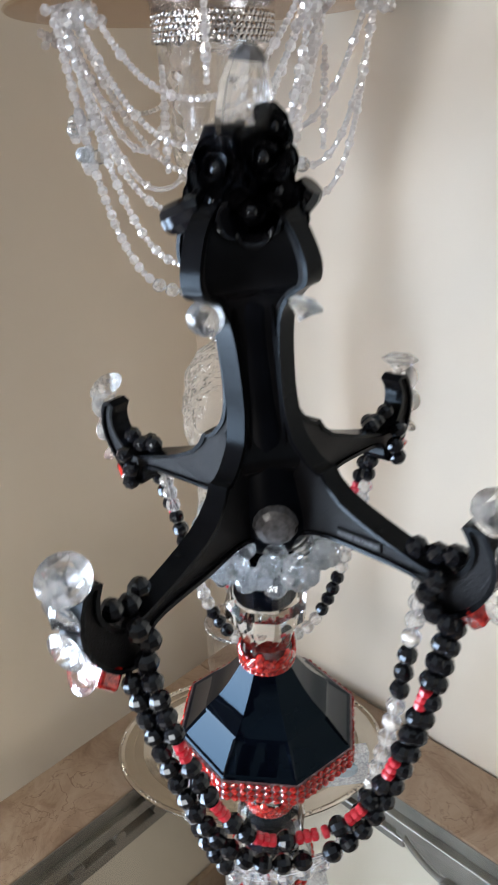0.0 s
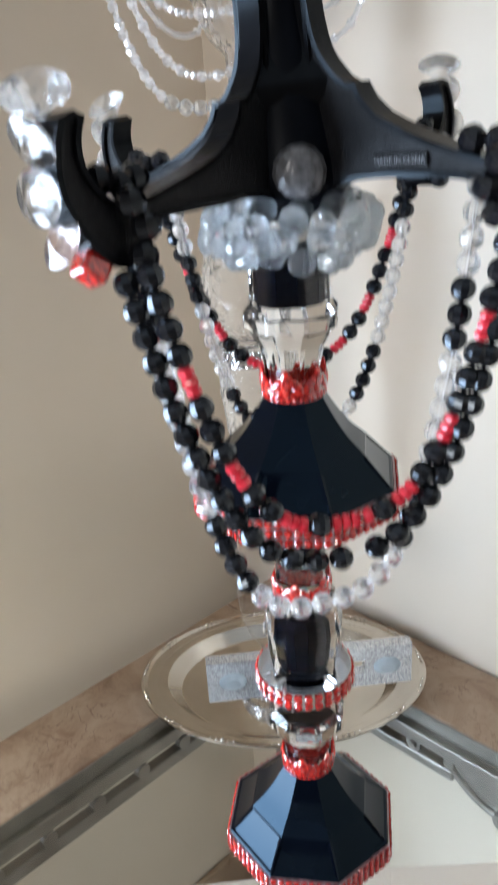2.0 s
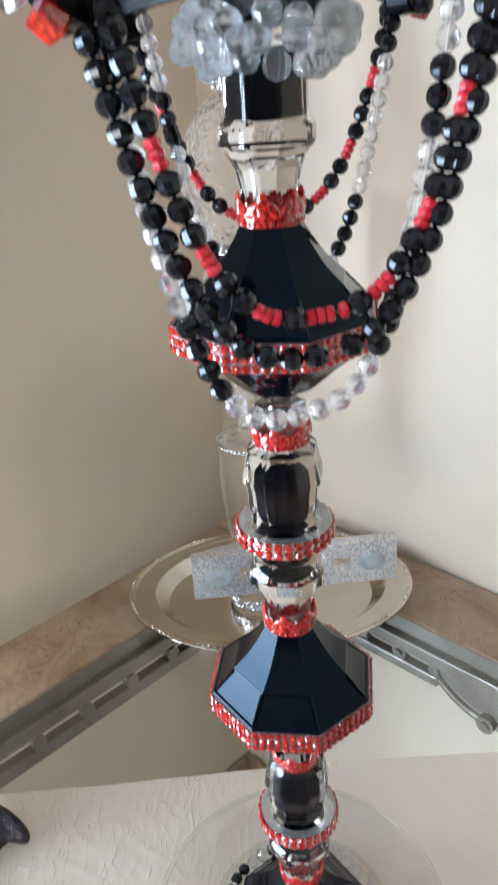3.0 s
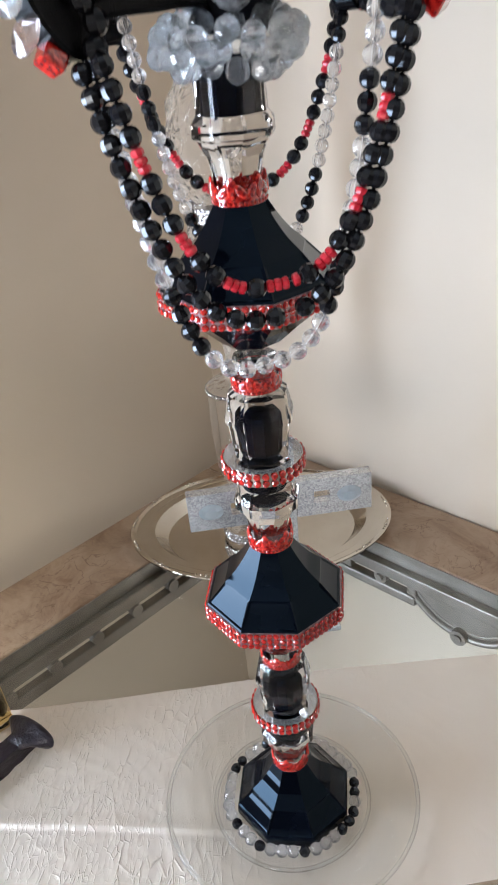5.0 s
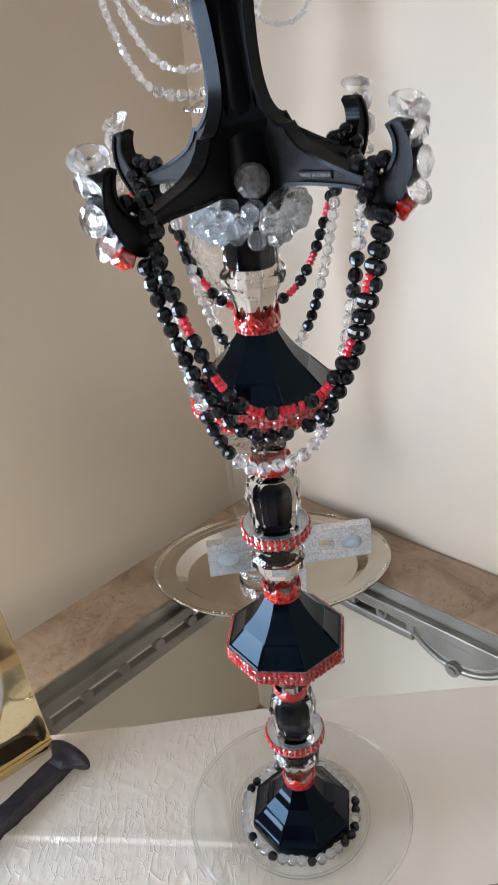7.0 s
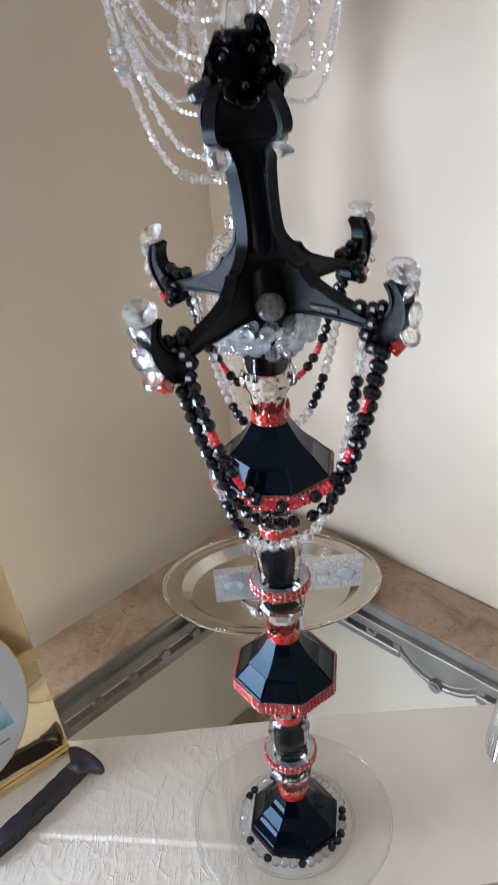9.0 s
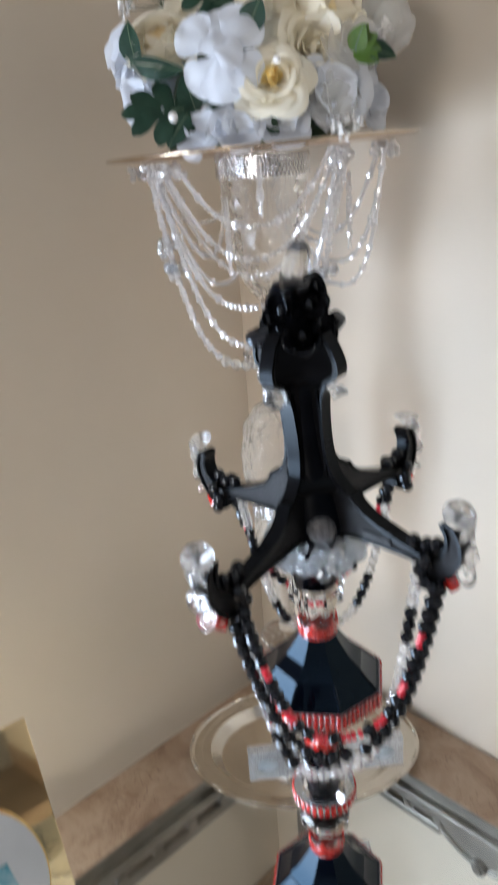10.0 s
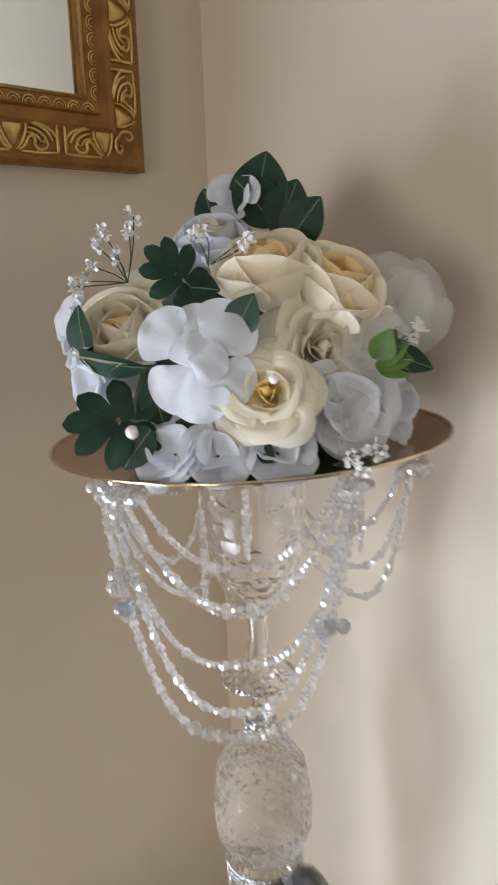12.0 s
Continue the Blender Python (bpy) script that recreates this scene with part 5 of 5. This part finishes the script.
def rose(m, r, mats, seed, label, spread=1.0):
    """A rose of overlapping cupped petals, opening outwards by spread; mats from heart to rim."""
    rnd = random.Random(seed)
    t = new("rose")
    t.parent, t.matrix_basis = FLOWERS, m
    t.empty_display_size = 0.01
    tagged(t, label)
    whorls = ((3, 0.02, 0.24, 0.90, 0, 0.95, 0), (3, 0.08, 0.40, 0.86, 3, 0.95, 0), (3, 0.20, 0.54, 0.88, 9, 0.90, 1), (4, 0.42, 0.66, 0.96, 18, 0.80, 1), (5, 0.52, 0.76, 1.00, 32, 0.68, 1), (5, 0.58, 0.82, 1.06, 54, 0.55, 1))
    for k, (n, rad, w, l, lean, cup, mi) in enumerate(whorls):
        mi = 0 if mats[0] is PETAL_PALE and k < 4 else mi
        mesh = [petal_mesh("petal", r * w * 0.92, r * l, cup, 0.06 + 0.07 * k, mats[mi], seed + 7 * k + i, 0.12, 0.05 + 0.07 * k) for i in range(2)]
        for i in range(n):
            a = 360 * (i + 0.5 * (k % 2)) / n + rnd.uniform(-12, 12)
            piece("petal", mesh[i % 2], t, pose(0, 0, -0.45 * r, 0, 0, a) @ pose(0, -rad * r * 0.5, 0.01 * r * k, lean * spread + rnd.uniform(-8, 8), rnd.uniform(-10, 10), rnd.uniform(-12, 12)) @ Matrix.Diagonal((rnd.uniform(0.9, 1.1), 1, rnd.uniform(0.92, 1.06), 1)))
    part("heart", add_ball(bmesh.new(), (0, 0, 0), r * 0.13, 10, 8, sz=1.6), mats[0], t, "closed heart of the rose", m=pose(0, 0, 0.20 * r), smooth=True)
    return t


def cup_rose(m, r, seed, label, mats):
    """A half-open rose: broad upright petals standing close; mats from heart to rim."""
    rnd = random.Random(seed)
    t = new("rose")
    t.parent, t.matrix_basis = FLOWERS, m
    t.empty_display_size = 0.01
    tagged(t, label)
    for k, (n, rad, w, l, lean, cup, mi) in enumerate(((3, 0.15, 0.50, 1.20, -10, 0.90, 0), (4, 0.50, 0.76, 1.32, -9, 0.80, 1), (5, 0.85, 0.92, 1.34, -5, 0.70, 2), (5, 1.00, 0.96, 1.16, 10, 0.60, 2))):
        meshes = [petal_mesh("petal", r * w, r * l, cup, 0.02 + 0.03 * k, mats[mi], seed + 5 * k + i, 0.14, 0.05 + 0.04 * k) for i in range(2)]
        for i in range(n):
            a = 360 * (i + 0.5 * (k % 2)) / n + rnd.uniform(-10, 10)
            piece("petal", meshes[i % 2], t, pose(0, 0, -0.55 * r, 0, 0, a) @ pose(0, -rad * r * 0.5, 0, lean + rnd.uniform(-6, 6), rnd.uniform(-8, 8), rnd.uniform(-10, 10)))
    return t


def blossom(m, r, n, seed, label, mat=None, layers=2, name="blossom", broad=1.0, cup=0.30):
    """An open flower of broad rounded petals."""
    rnd = random.Random(seed)
    t = new(name)
    t.parent, t.matrix_basis = FLOWERS, m
    t.empty_display_size = 0.01
    tagged(t, label)
    for k in range(layers):
        meshes = [petal_mesh("petal", r * (0.68 - 0.16 * k) * broad, r * (1.10 - 0.34 * k), cup, 0.02, mat or PETAL_WHITE, seed + 3 * k + i, 0.22, 0.10) for i in range(2)]
        for i in range(n - k):
            a = 360 * (i + 0.5 * k) / (n - k) + rnd.uniform(-14, 14)
            piece("petal", meshes[i % 2], t, pose(0, 0, 0, 0, 0, a) @ pose(0, -0.04 * r, 0.03 * r * k, 72 - 30 * k + rnd.uniform(-12, 8), rnd.uniform(-14, 14), rnd.uniform(-10, 10)) @ Matrix.Diagonal((rnd.uniform(0.9, 1.15), 1, rnd.uniform(0.9, 1.1), 1)))
    return t


def leaf_bm(l, w, lobes=0, seed=0, bend=0.25):
    """A leaf with a midrib fold; lobes cut it like a monstera's."""
    bm = bmesh.new()
    n = 28
    spine, left, right = [], [], []
    for i in range(n + 1):
        s = i / n
        half = w * math.sin(math.pi * min(1, 0.06 + 0.94 * s)) ** 0.75 * (1.25 - 0.5 * s)
        if lobes:
            half *= 0.38 + 0.62 * abs(math.cos(math.pi * lobes * s)) ** 0.45
        z = -bend * l * s * s
        spine.append(bm.verts.new((0, l * s, z)))
        left.append(bm.verts.new((-half, l * (s + 0.06 * math.sin(math.pi * s)), z + 0.22 * half)))
        right.append(bm.verts.new((half, l * (s + 0.06 * math.sin(math.pi * s)), z + 0.22 * half)))
    for i in range(n):
        bm.faces.new((spine[i], spine[i + 1], left[i + 1], left[i]))
        bm.faces.new((right[i], right[i + 1], spine[i + 1], spine[i]))
    bmesh.ops.solidify(bm, geom=bm.faces[:], thickness=0.0006)
    return bm


def lobed_bm(l, w):
    """A leaf cut into round-ended fingers on both sides of its midrib."""
    bm = bmesh.new()
    fingers = [(0.10, -112, 0.60), (0.10, 112, 0.60), (0.30, -70, 0.80), (0.30, 70, 0.80), (0.52, -38, 0.78), (0.52, 38, 0.78), (0.66, 0, 0.70)]
    for k, (s, ang, ln) in enumerate(fingers):
        a = radians(ang)
        d, q = Vector((math.sin(a), math.cos(a), 0)), Vector((math.cos(a), -math.sin(a), 0))
        base = Vector((0, l * s * 0.9, 0))
        rows = []
        for i in range(9):
            f = i / 8
            hw = w * 0.250 * (0.50 + 0.50 * min(1, f * 1.8)) * math.sqrt(max(0.02, 1 - max(0, (f - 0.55) / 0.45) ** 2.2))
            c = base + d * (ln * w * 1.25 * f)
            z = 0.05 * w * math.sin(2.5 * f) - 0.16 * w * f * f + 0.0004 * k
            rows.append([bm.verts.new((c + q * (hw * e)) + Vector((0, 0, z - 0.05 * w * e * e))) for e in (-1, 0, 1)])
        for r0, r1 in zip(rows, rows[1:]):
            for e in range(2):
                bm.faces.new((r0[e], r0[e + 1], r1[e + 1], r1[e]))
    bmesh.ops.solidify(bm, geom=bm.faces[:], thickness=0.0005)
    return bm


def leaf(x, y, z, direction, up, l, w, lobes=0, mat=None, label="dark green silk leaf"):
    """A leaf growing from a place along direction, its face towards up."""
    d, n = Vector(direction).normalized(), Vector(up)
    n = (n - d * n.dot(d)).normalized()
    rot = Matrix((d.cross(n), d, n)).transposed().to_4x4()
    ob = part("leaf", lobed_bm(l, w) if lobes else leaf_bm(l, w), mat or LEAF, FLOWERS, label, m=Matrix.Translation((x - CX, y - CY, z - CZ - 0.002)) @ rot, smooth=True)
    bm = bmesh.new()
    add_tube(bm, [(0, l * s, -0.25 * l * s * s + 0.0006) for s in (0, 0.25, 0.5, 0.75, 0.95)], 0.0005, 5)
    part("midrib", bm, MIDRIB, ob)
    return ob


# moss mound that carries the stems
bm = lathe([(0.098, 0.008), (0.100, 0.035), (0.086, 0.080), (0.055, 0.125), (0, 0.140)], 24)
for v in bm.verts:
    v.co += Vector([noise.noise(v.co * 40 + Vector((k, 0, 0))) * 0.006 for k in range(3)])
part("foam_mound", bm, LEAF, FLOWERS, "green foam mound under the flowers", smooth=True)

white = new("blossom")
white.parent, white.matrix_basis = FLOWERS, pose(-0.080 - CX, 0.256 - CY, 1.687 - CZ - 0.002, -12, 0, 0)
white.empty_display_size = 0.01
tagged(white, "large white silk blossom with broad round petals")
for k, (dx, dz, r, dy, lean) in enumerate(((-0.022, 0.018, 0.0205, 0.006, 14), (0.019, 0.020, 0.0220, 0.003, 10), (-0.015, -0.017, 0.0195, 0.004, 16), (0.002, -0.024, 0.0200, 0.000, 18), (0.021, -0.014, 0.0195, 0.003, 14), (-0.003, 0.008, 0.0150, -0.005, 24), (0.010, -0.003, 0.0140, -0.007, 20), (-0.001, 0.024, 0.0170, 0.007, 12))):
    d = math.hypot(dx, dz)
    ux, uz = dx / d, dz / d
    spin = math.degrees(math.atan2(ux, uz))
    piece("petal", petal_mesh("petal", r * 0.98, r * 2.0, 0.26, -0.06, PETAL_WHITE, 50 + k, 0.26, 0.10), white, pose(dx - ux * r, dy - 0.004, dz - uz * r, 0, spin, 0) @ pose(0, 0, 0, -lean, 0, 0))
rose(aim(-0.034, 0.262, 1.664, (0.04, -1, 0.50)), 0.027, (PETAL_HEART, PETAL_CREAM), 4, "cream silk rose with a yellow heart", 0.8)
GOLDEN, PLAIN = (PETAL_HEART, PETAL_PALE, PETAL_CREAM), (PETAL_PALE, PETAL_CREAM, PETAL_CREAM)
cup_rose(aim(-0.036, 0.318, 1.738, (-0.10, -0.38, 0.90), 10), 0.036, 5, "cream silk rose, a half-open cup with a golden inside", GOLDEN)
cup_rose(aim(0.010, 0.318, 1.727, (0.34, -0.45, 0.80), 45), 0.034, 6, "pale yellow silk rose, a half-open cup", GOLDEN)
rose(aim(0.002, 0.298, 1.690, (0.35, -0.75, 0.15)), 0.032, (PETAL_CREAM, PETAL_CREAM), 16, "loose cream silk rose", 0.8)
cup_rose(aim(-0.144, 0.310, 1.700, (-0.05, -0.75, 0.62), 20), 0.031, 7, "cream silk rose, half open", PLAIN)
blossom(aim(-0.128, 0.335, 1.728, (-0.3, -0.7, 0.6), 15), 0.024, 4, 41, "loose cream silk petals behind the sprigs", PETAL_CREAM)
cup_rose(aim(-0.078, 0.342, 1.762, (-0.1, -0.45, 0.85)), 0.025, 8, "white silk rosebud, half open", (PETAL_CREAM, PETAL_CREAM, PETAL_WHITE))
rose(aim(-0.070, 0.475, 1.745, (0, 0.7, 0.7)), 0.048, (PETAL_CREAM, PETAL_CREAM), 9, "cream silk rose")
rose(aim(0.030, 0.465, 1.700, (0.6, 0.5, 0.5)), 0.045, (PETAL_CREAM, PETAL_WHITE), 10, "cream silk rose")
rose(aim(-0.150, 0.455, 1.700, (-0.7, 0.5, 0.5)), 0.045, (PETAL_CREAM, PETAL_WHITE), 12, "cream silk rose")
blossom(aim(-0.098, 0.262, 1.622, (-0.25, -0.75, 0.55), 0), 0.026, 5, 22, "white silk blossom lying on the charger", broad=1.1)
blossom(aim(-0.068, 0.256, 1.622, (0.1, -0.7, 0.6), 70), 0.024, 4, 32, "white silk blossom lying on the charger", broad=1.1)
blossom(aim(-0.028, 0.262, 1.622, (0.1, -0.7, 0.6), 30), 0.025, 4, 23, "white silk blossom lying on the charger", broad=1.1)
blossom(aim(0.018, 0.290, 1.650, (0.30, -0.9, 0.20), 10), 0.034, 5, 24, "white silk blossom", PETAL_WHITE, 2)
blossom(aim(0.050, 0.340, 1.640, (0.8, -0.6, 0.3), 50), 0.030, 5, 25, "white silk blossom")
blossom(aim(-0.186, 0.350, 1.700, (-0.8, -0.6, 0.1), 0), 0.026, 5, 26, "white silk blossom", broad=1.2)
blossom(aim(-0.168, 0.330, 1.662, (-0.6, -0.8, 0.1), 40), 0.028, 5, 27, "white silk blossom", broad=1.2)
blossom(aim(-0.061, 0.362, 1.795, (-0.2, -0.8, 0.5), 0), 0.021, 3, 28, "small white silk blossom")
# tulle puffs
for x, y, z, r, sd in ((0.058, 0.350, 1.714, 0.042, 1), (0.036, 0.305, 1.690, 0.030, 2), (0.020, 0.285, 1.640, 0.030, 3)):
    blossom(aim(x, y, z, (0.4, -0.8, 0.3), 30 * sd), r * 0.86, 6, 40 + sd, "puff of sheer white tulle", TULLE, 2, name="tulle_puff", broad=1.15)
# leaves
leaf(-0.118, 0.268, 1.645, (-0.95, -0.15, 0.02), (0.05, -0.85, 0.55), 0.046, 0.036, 4, label="dark green cut-edged silk leaf")
leaf(-0.108, 0.275, 1.642, (-0.20, -0.1, 0.8), (0.0, -0.9, 0.3), 0.034, 0.012, 0)
leaf(-0.114, 0.262, 1.640, (-0.45, -0.2, -0.55), (0.0, -0.9, 0.3), 0.034, 0.012, 0)
leaf(-0.088, 0.292, 1.735, (-0.50, -0.2, 0.50), (0.0, -0.85, 0.45), 0.030, 0.025, 3, label="dark green cut-edged silk leaf")
leaf(-0.094, 0.300, 1.733, (0.55, -0.3, 0.05), (0.0, -0.8, 0.6), 0.028, 0.012, 0)
leaf(-0.048, 0.368, 1.778, (0.15, -0.1, 0.9), (0.0, -0.95, 0.25), 0.054, 0.022, 0)
leaf(-0.034, 0.362, 1.778, (-0.55, -0.2, 0.75), (0.1, -0.9, 0.3), 0.044, 0.018, 0)
leaf(-0.078, 0.366, 1.775, (-0.25, -0.1, 0.9), (0.0, -0.9, 0.3), 0.032, 0.012, 0)
leaf(-0.022, 0.345, 1.762, (0.50, -0.2, 0.70), (0.1, -0.9, 0.3), 0.040, 0.016, 0)
leaf(-0.030, 0.362, 1.770, (0.30, -0.1, 0.80), (0.1, -0.9, 0.3), 0.042, 0.017, 0)
leaf(-0.162, 0.288, 1.688, (-0.25, -0.1, 0.85), (-0.5, -0.8, 0.1), 0.036, 0.013, 0)
leaf(-0.168, 0.285, 1.690, (0.75, -0.15, -0.28), (-0.1, -0.75, -0.6), 0.050, 0.012, 0)
leaf(0.045, 0.285, 1.685, (0.90, -0.1, -0.16), (0.1, -0.8, 0.5), 0.034, 0.010, 0)
for dx, dz in ((0.7, 0.5), (0.9, 0.1), (0.4, 0.8), (0.8, -0.3), (0.2, 0.6)):
    leaf(0.040, 0.283, 1.682, (dx, -0.4, dz), (0, -0.9, 0.4), 0.024, 0.009, 0, LEAF_LIGHT, "light green silk leaflet")
leaf(-0.052, 0.262, 1.634, (0.5, -0.3, -0.3), (0, -0.9, 0.3), 0.028, 0.010, 0)
leaf(-0.100, 0.270, 1.640, (0.8, -0.3, -0.25), (0, -0.9, 0.3), 0.036, 0.012, 0)
leaf(-0.054, 0.270, 1.704, (0.35, -0.3, 0.75), (0, -0.9, 0.3), 0.028, 0.012, 0)
# pearls on pins
for x, y, z, r in ((-0.1275, 0.262, 1.638, 0.0052), (-0.0275, 0.238, 1.677, 0.0034)):
    bm = bmesh.new()
    add_ball(bm, (0, 0, 0), r, 16, 12)
    part("pearl", bm, PEARL, FLOWERS, "white pearl pin", m=Matrix.Translation((x - CX, y - CY, z - CZ - 0.002)), smooth=True)


def sprig(x, y, z, tips, seed):
    """A sprig of baby's breath: thin wires ending in tiny white florets."""
    rnd = random.Random(seed)
    t = new("filler_sprig")
    t.parent, t.matrix_basis = FLOWERS, Matrix.Translation((x - CX, y - CY, z - CZ - 0.002))
    t.empty_display_size = 0.01
    tagged(t, "sprig of tiny white filler flowers")
    bm, fl = bmesh.new(), bmesh.new()
    for tx, ty, tz in tips:
        add_tube(bm, [(0, 0, 0), (tx * 0.5 + 0.002, ty * 0.5, tz * 0.55), (tx, ty, tz)], 0.0005, 5)
        for i in range(5):
            c = (tx + rnd.uniform(-0.004, 0.004), ty + rnd.uniform(-0.004, 0.004), tz + rnd.uniform(-0.004, 0.004))
            for k in range(4):
                add_petal(fl, Matrix.Translation(c) @ pose(0, 0, 0, rnd.uniform(0, 360), 0, rnd.uniform(0, 360)), 0.0019, 0.0046, 0.6, 0.2, i + k, 0.2, 2, 3)
    part("wire", bm, STEM, t)
    tagged(part("floret_tuft", fl, FLORET, t, "tiny white florets"), kind="stuff")


sprig(-0.140, 0.325, 1.738, ((-0.014, -0.01, 0.036), (-0.018, -0.01, 0.026), (0.010, -0.01, 0.046), (0.006, -0.01, 0.034), (-0.030, -0.01, 0.002), (-0.036, -0.015, -0.002), (-0.022, -0.012, 0.012), (-0.006, -0.012, 0.020)), 1)
sprig(-0.078, 0.315, 1.748, ((-0.008, -0.01, 0.022), (0.000, -0.01, 0.026), (0.028, -0.016, 0.012), (0.032, -0.016, 0.020)), 2)
sprig(0.048, 0.300, 1.690, ((0.018, -0.005, 0.006), (0.022, -0.005, 0.012), (0.010, -0.008, -0.004)), 3)
sprig(0.010, 0.262, 1.614, ((0.012, -0.008, 0.006), (0.024, -0.004, 0.012), (0.032, 0.0, 0.008), (0.018, -0.010, 0.000)), 4)


# ---- the gilt mirror on the wall ----
def wall_mirror():
    """A mirror in a carved gilt frame; local x runs away from the corner, y into the room, z up."""
    w, h, fw = 0.52, 0.72, 0.0726
    t = thing("wall_mirror", "wall mirror in a carved antique gilt frame", "mirror", ROOM @ pose(U0 + 0.001, 0.358, 1.851) @ pose(0, 0, 0, 0, 0, -90))
    # cross-section from the outer edge inwards: (inset, depth)
    sec = [(1.10 * i, d) for i, d in [(0, 0), (0, 0.014), (0.004, 0.017), (0.010, 0.0175), (0.034, 0.0165), (0.038, 0.013), (0.048, 0.012), (0.050, 0.0150), (0.060, 0.0145), (0.063, 0.010), (0.066, 0.004)]]
    corners = [(0, 0, 1, 1), (w, 0, -1, 1), (w, h, -1, -1), (0, h, 1, -1)]
    for k in range(4):
        a, b = corners[k], corners[(k + 1) % 4]
        bm = bmesh.new()
        ra = [bm.verts.new((a[0] + a[2] * i, d, a[1] + a[3] * i)) for i, d in sec]
        rb = [bm.verts.new((b[0] + b[2] * i, d, b[1] + b[3] * i)) for i, d in sec]
        for i in range(len(sec) - 1):
            bm.faces.new((ra[i], rb[i], rb[i + 1], ra[i + 1]))
        bm.faces.new((rb[0], ra[0], ra[-1], rb[-1]))
        rail = part("rail", bm, GOLD_FRAME, t, "carved gilt rail")
        # carving: scrolls, leaves and shields along the outer band, shells along the inner one
        p0, p1 = Vector((a[0] + a[2] * 0.0245, a[1] + a[3] * 0.0245)), Vector((b[0] + b[2] * 0.0245, b[1] + b[3] * 0.0245))
        d = (p1 - p0).normalized()
        n = Vector((-d.y, d.x))
        length = (p1 - p0).length
        bm = bmesh.new()
        count = round((length - 0.056) / 0.100)
        step = (length - 0.056) / count

        def at(s, q, y=0.0182):
            v = p0 + d * s + n * q
            return (v.x, y, v.y)

        def scroll(mid, sgn, line, r0, r1):
            pts = smooth_line(line, 4)
            m = len(pts) - 1
            add_tube(bm, [at(mid + sgn * x * squeeze, q) for x, q in pts], 0, 6, radii=[r1 + (r0 - r1) * math.sin(math.pi * min(1, 0.12 + 0.88 * i / m)) for i in range(m + 1)])
        for c in range(count + 1):
            mid = 0.028 + c * step
            # a swelling shield, broad towards the glass, its tip outwards
            rows = []
            for f in (-1.0, -0.75, -0.45, -0.1, 0.3, 0.65, 0.9, 1.0):
                half = 0.0020 + 0.0090 * ((f + 1) / 2) ** 0.75 * (1 if f < 0.9 else 0.82)
                rows.append([bm.verts.new(at(mid + half * e, 0.002 + 0.0095 * f, 0.0166 + 0.0040 * (1 - e * e) * (1 - 0.75 * f * f))) for e in (-1, -0.6, 0, 0.6, 1)])
            for r0, r1 in zip(rows, rows[1:]):
                for e in range(4):
                    bm.faces.new((r0[e], r0[e + 1], r1[e + 1], r1[e]))
            for sgn in (-1, 1):
                # the bays run shorter into the corners
                squeeze = 0.62 if (c == 0 and sgn < 0) or (c == count and sgn > 0) else 0.96
                # round the shield, out to the border and on in an S that ends in a curl
                scroll(mid, sgn, [(0.0145, 0.0120), (0.0140, 0.006), (0.0105, -0.002), (0.0065, -0.008), (0.002, -0.0118)], 0.0017, 0.0008)
                if squeeze < 0.9:
                    scroll(mid, sgn, [(0.0300, 0.0100), (0.0220, 0.0050), (0.0230, -0.0040), (0.0300, -0.0070), (0.0350, -0.0020), (0.0310, 0.0010)], 0.0020, 0.0010)
                    continue
                scroll(mid, sgn, [(0.0045, -0.0122), (0.0110, -0.0085), (0.0150, -0.0020), (0.0195, 0.0015), (0.0235, -0.0010), (0.0230, -0.0060), (0.0270, -0.0105), (0.0335, -0.0100), (0.0375, -0.0055), (0.0350, -0.0020), (0.0318, -0.0042)], 0.0021, 0.0010)
                scroll(mid, sgn, [(0.006, -0.0132), (0.022, -0.0136), (0.038, -0.0132), (step / 2 - 0.003, -0.0128)], 0.0016, 0.0010)
                # nested leaves swinging from the cross bar up to the inner edge
                for k in range(4):
                    a1, b1 = 0.0140 + 0.0068 * k, 0.0100 + 0.0046 * k
                    scroll(mid, sgn, [(0.0165 + a1 * math.cos(u), -0.0060 + min(0.0205, b1) * math.sin(u)) for u in [radians(w) for w in (12, 32, 52, 74, 96 - 6 * k)]], 0.0018, 0.0007)
                scroll(mid, sgn, [(step / 2 - 0.0022, -0.0125), (step / 2 - 0.0026, 0.0), (step / 2 - 0.0022, 0.0135)], 0.0019, 0.0013)
        tagged(part("carving", bm, GOLD_LEAF, rail, "worn gold carving of scrolls and shields", smooth=True), kind="stuff")
        bm = bmesh.new()
        q0 = Vector((a[0] + a[2] * 0.0605, a[1] + a[3] * 0.0605))
        ln = (Vector((b[0] + b[2] * 0.0605, b[1] + b[3] * 0.0605)) - q0).length
        for c in range(int(ln / 0.0165)):
            for rr in (0.0072, 0.0042):
                pts = []
                for i in range(7):
                    u = math.pi * i / 6
                    v = q0 + d * (c * 0.0165 + 0.008 + rr * math.cos(u)) + n * (-0.004 + rr * math.sin(u))
                    pts.append((v.x, 0.0155, v.y))
                add_tube(bm, pts, 0.0009, 5)
        tagged(part("shell_carving", bm, GOLD_LEAF, rail, "row of small gilt shells", smooth=True), kind="stuff")
        # the bright lip beside the glass
        lip = [Vector((e[0] + e[2] * 0.0690, 0.0125, e[1] + e[3] * 0.0690)) for e in (a, b)]
        part("lip", add_tube(bmesh.new(), [tuple(v) for v in lip], 0.0022, 6), GOLD_LEAF, rail, "burnished gold lip", smooth=True)
    part("mirror_glass", box(fw - 0.004, w - fw + 0.004, 0.001, 0.0045, fw - 0.004, h - fw + 0.004), MIRROR, t, "silvered mirror glass")


wall_mirror()
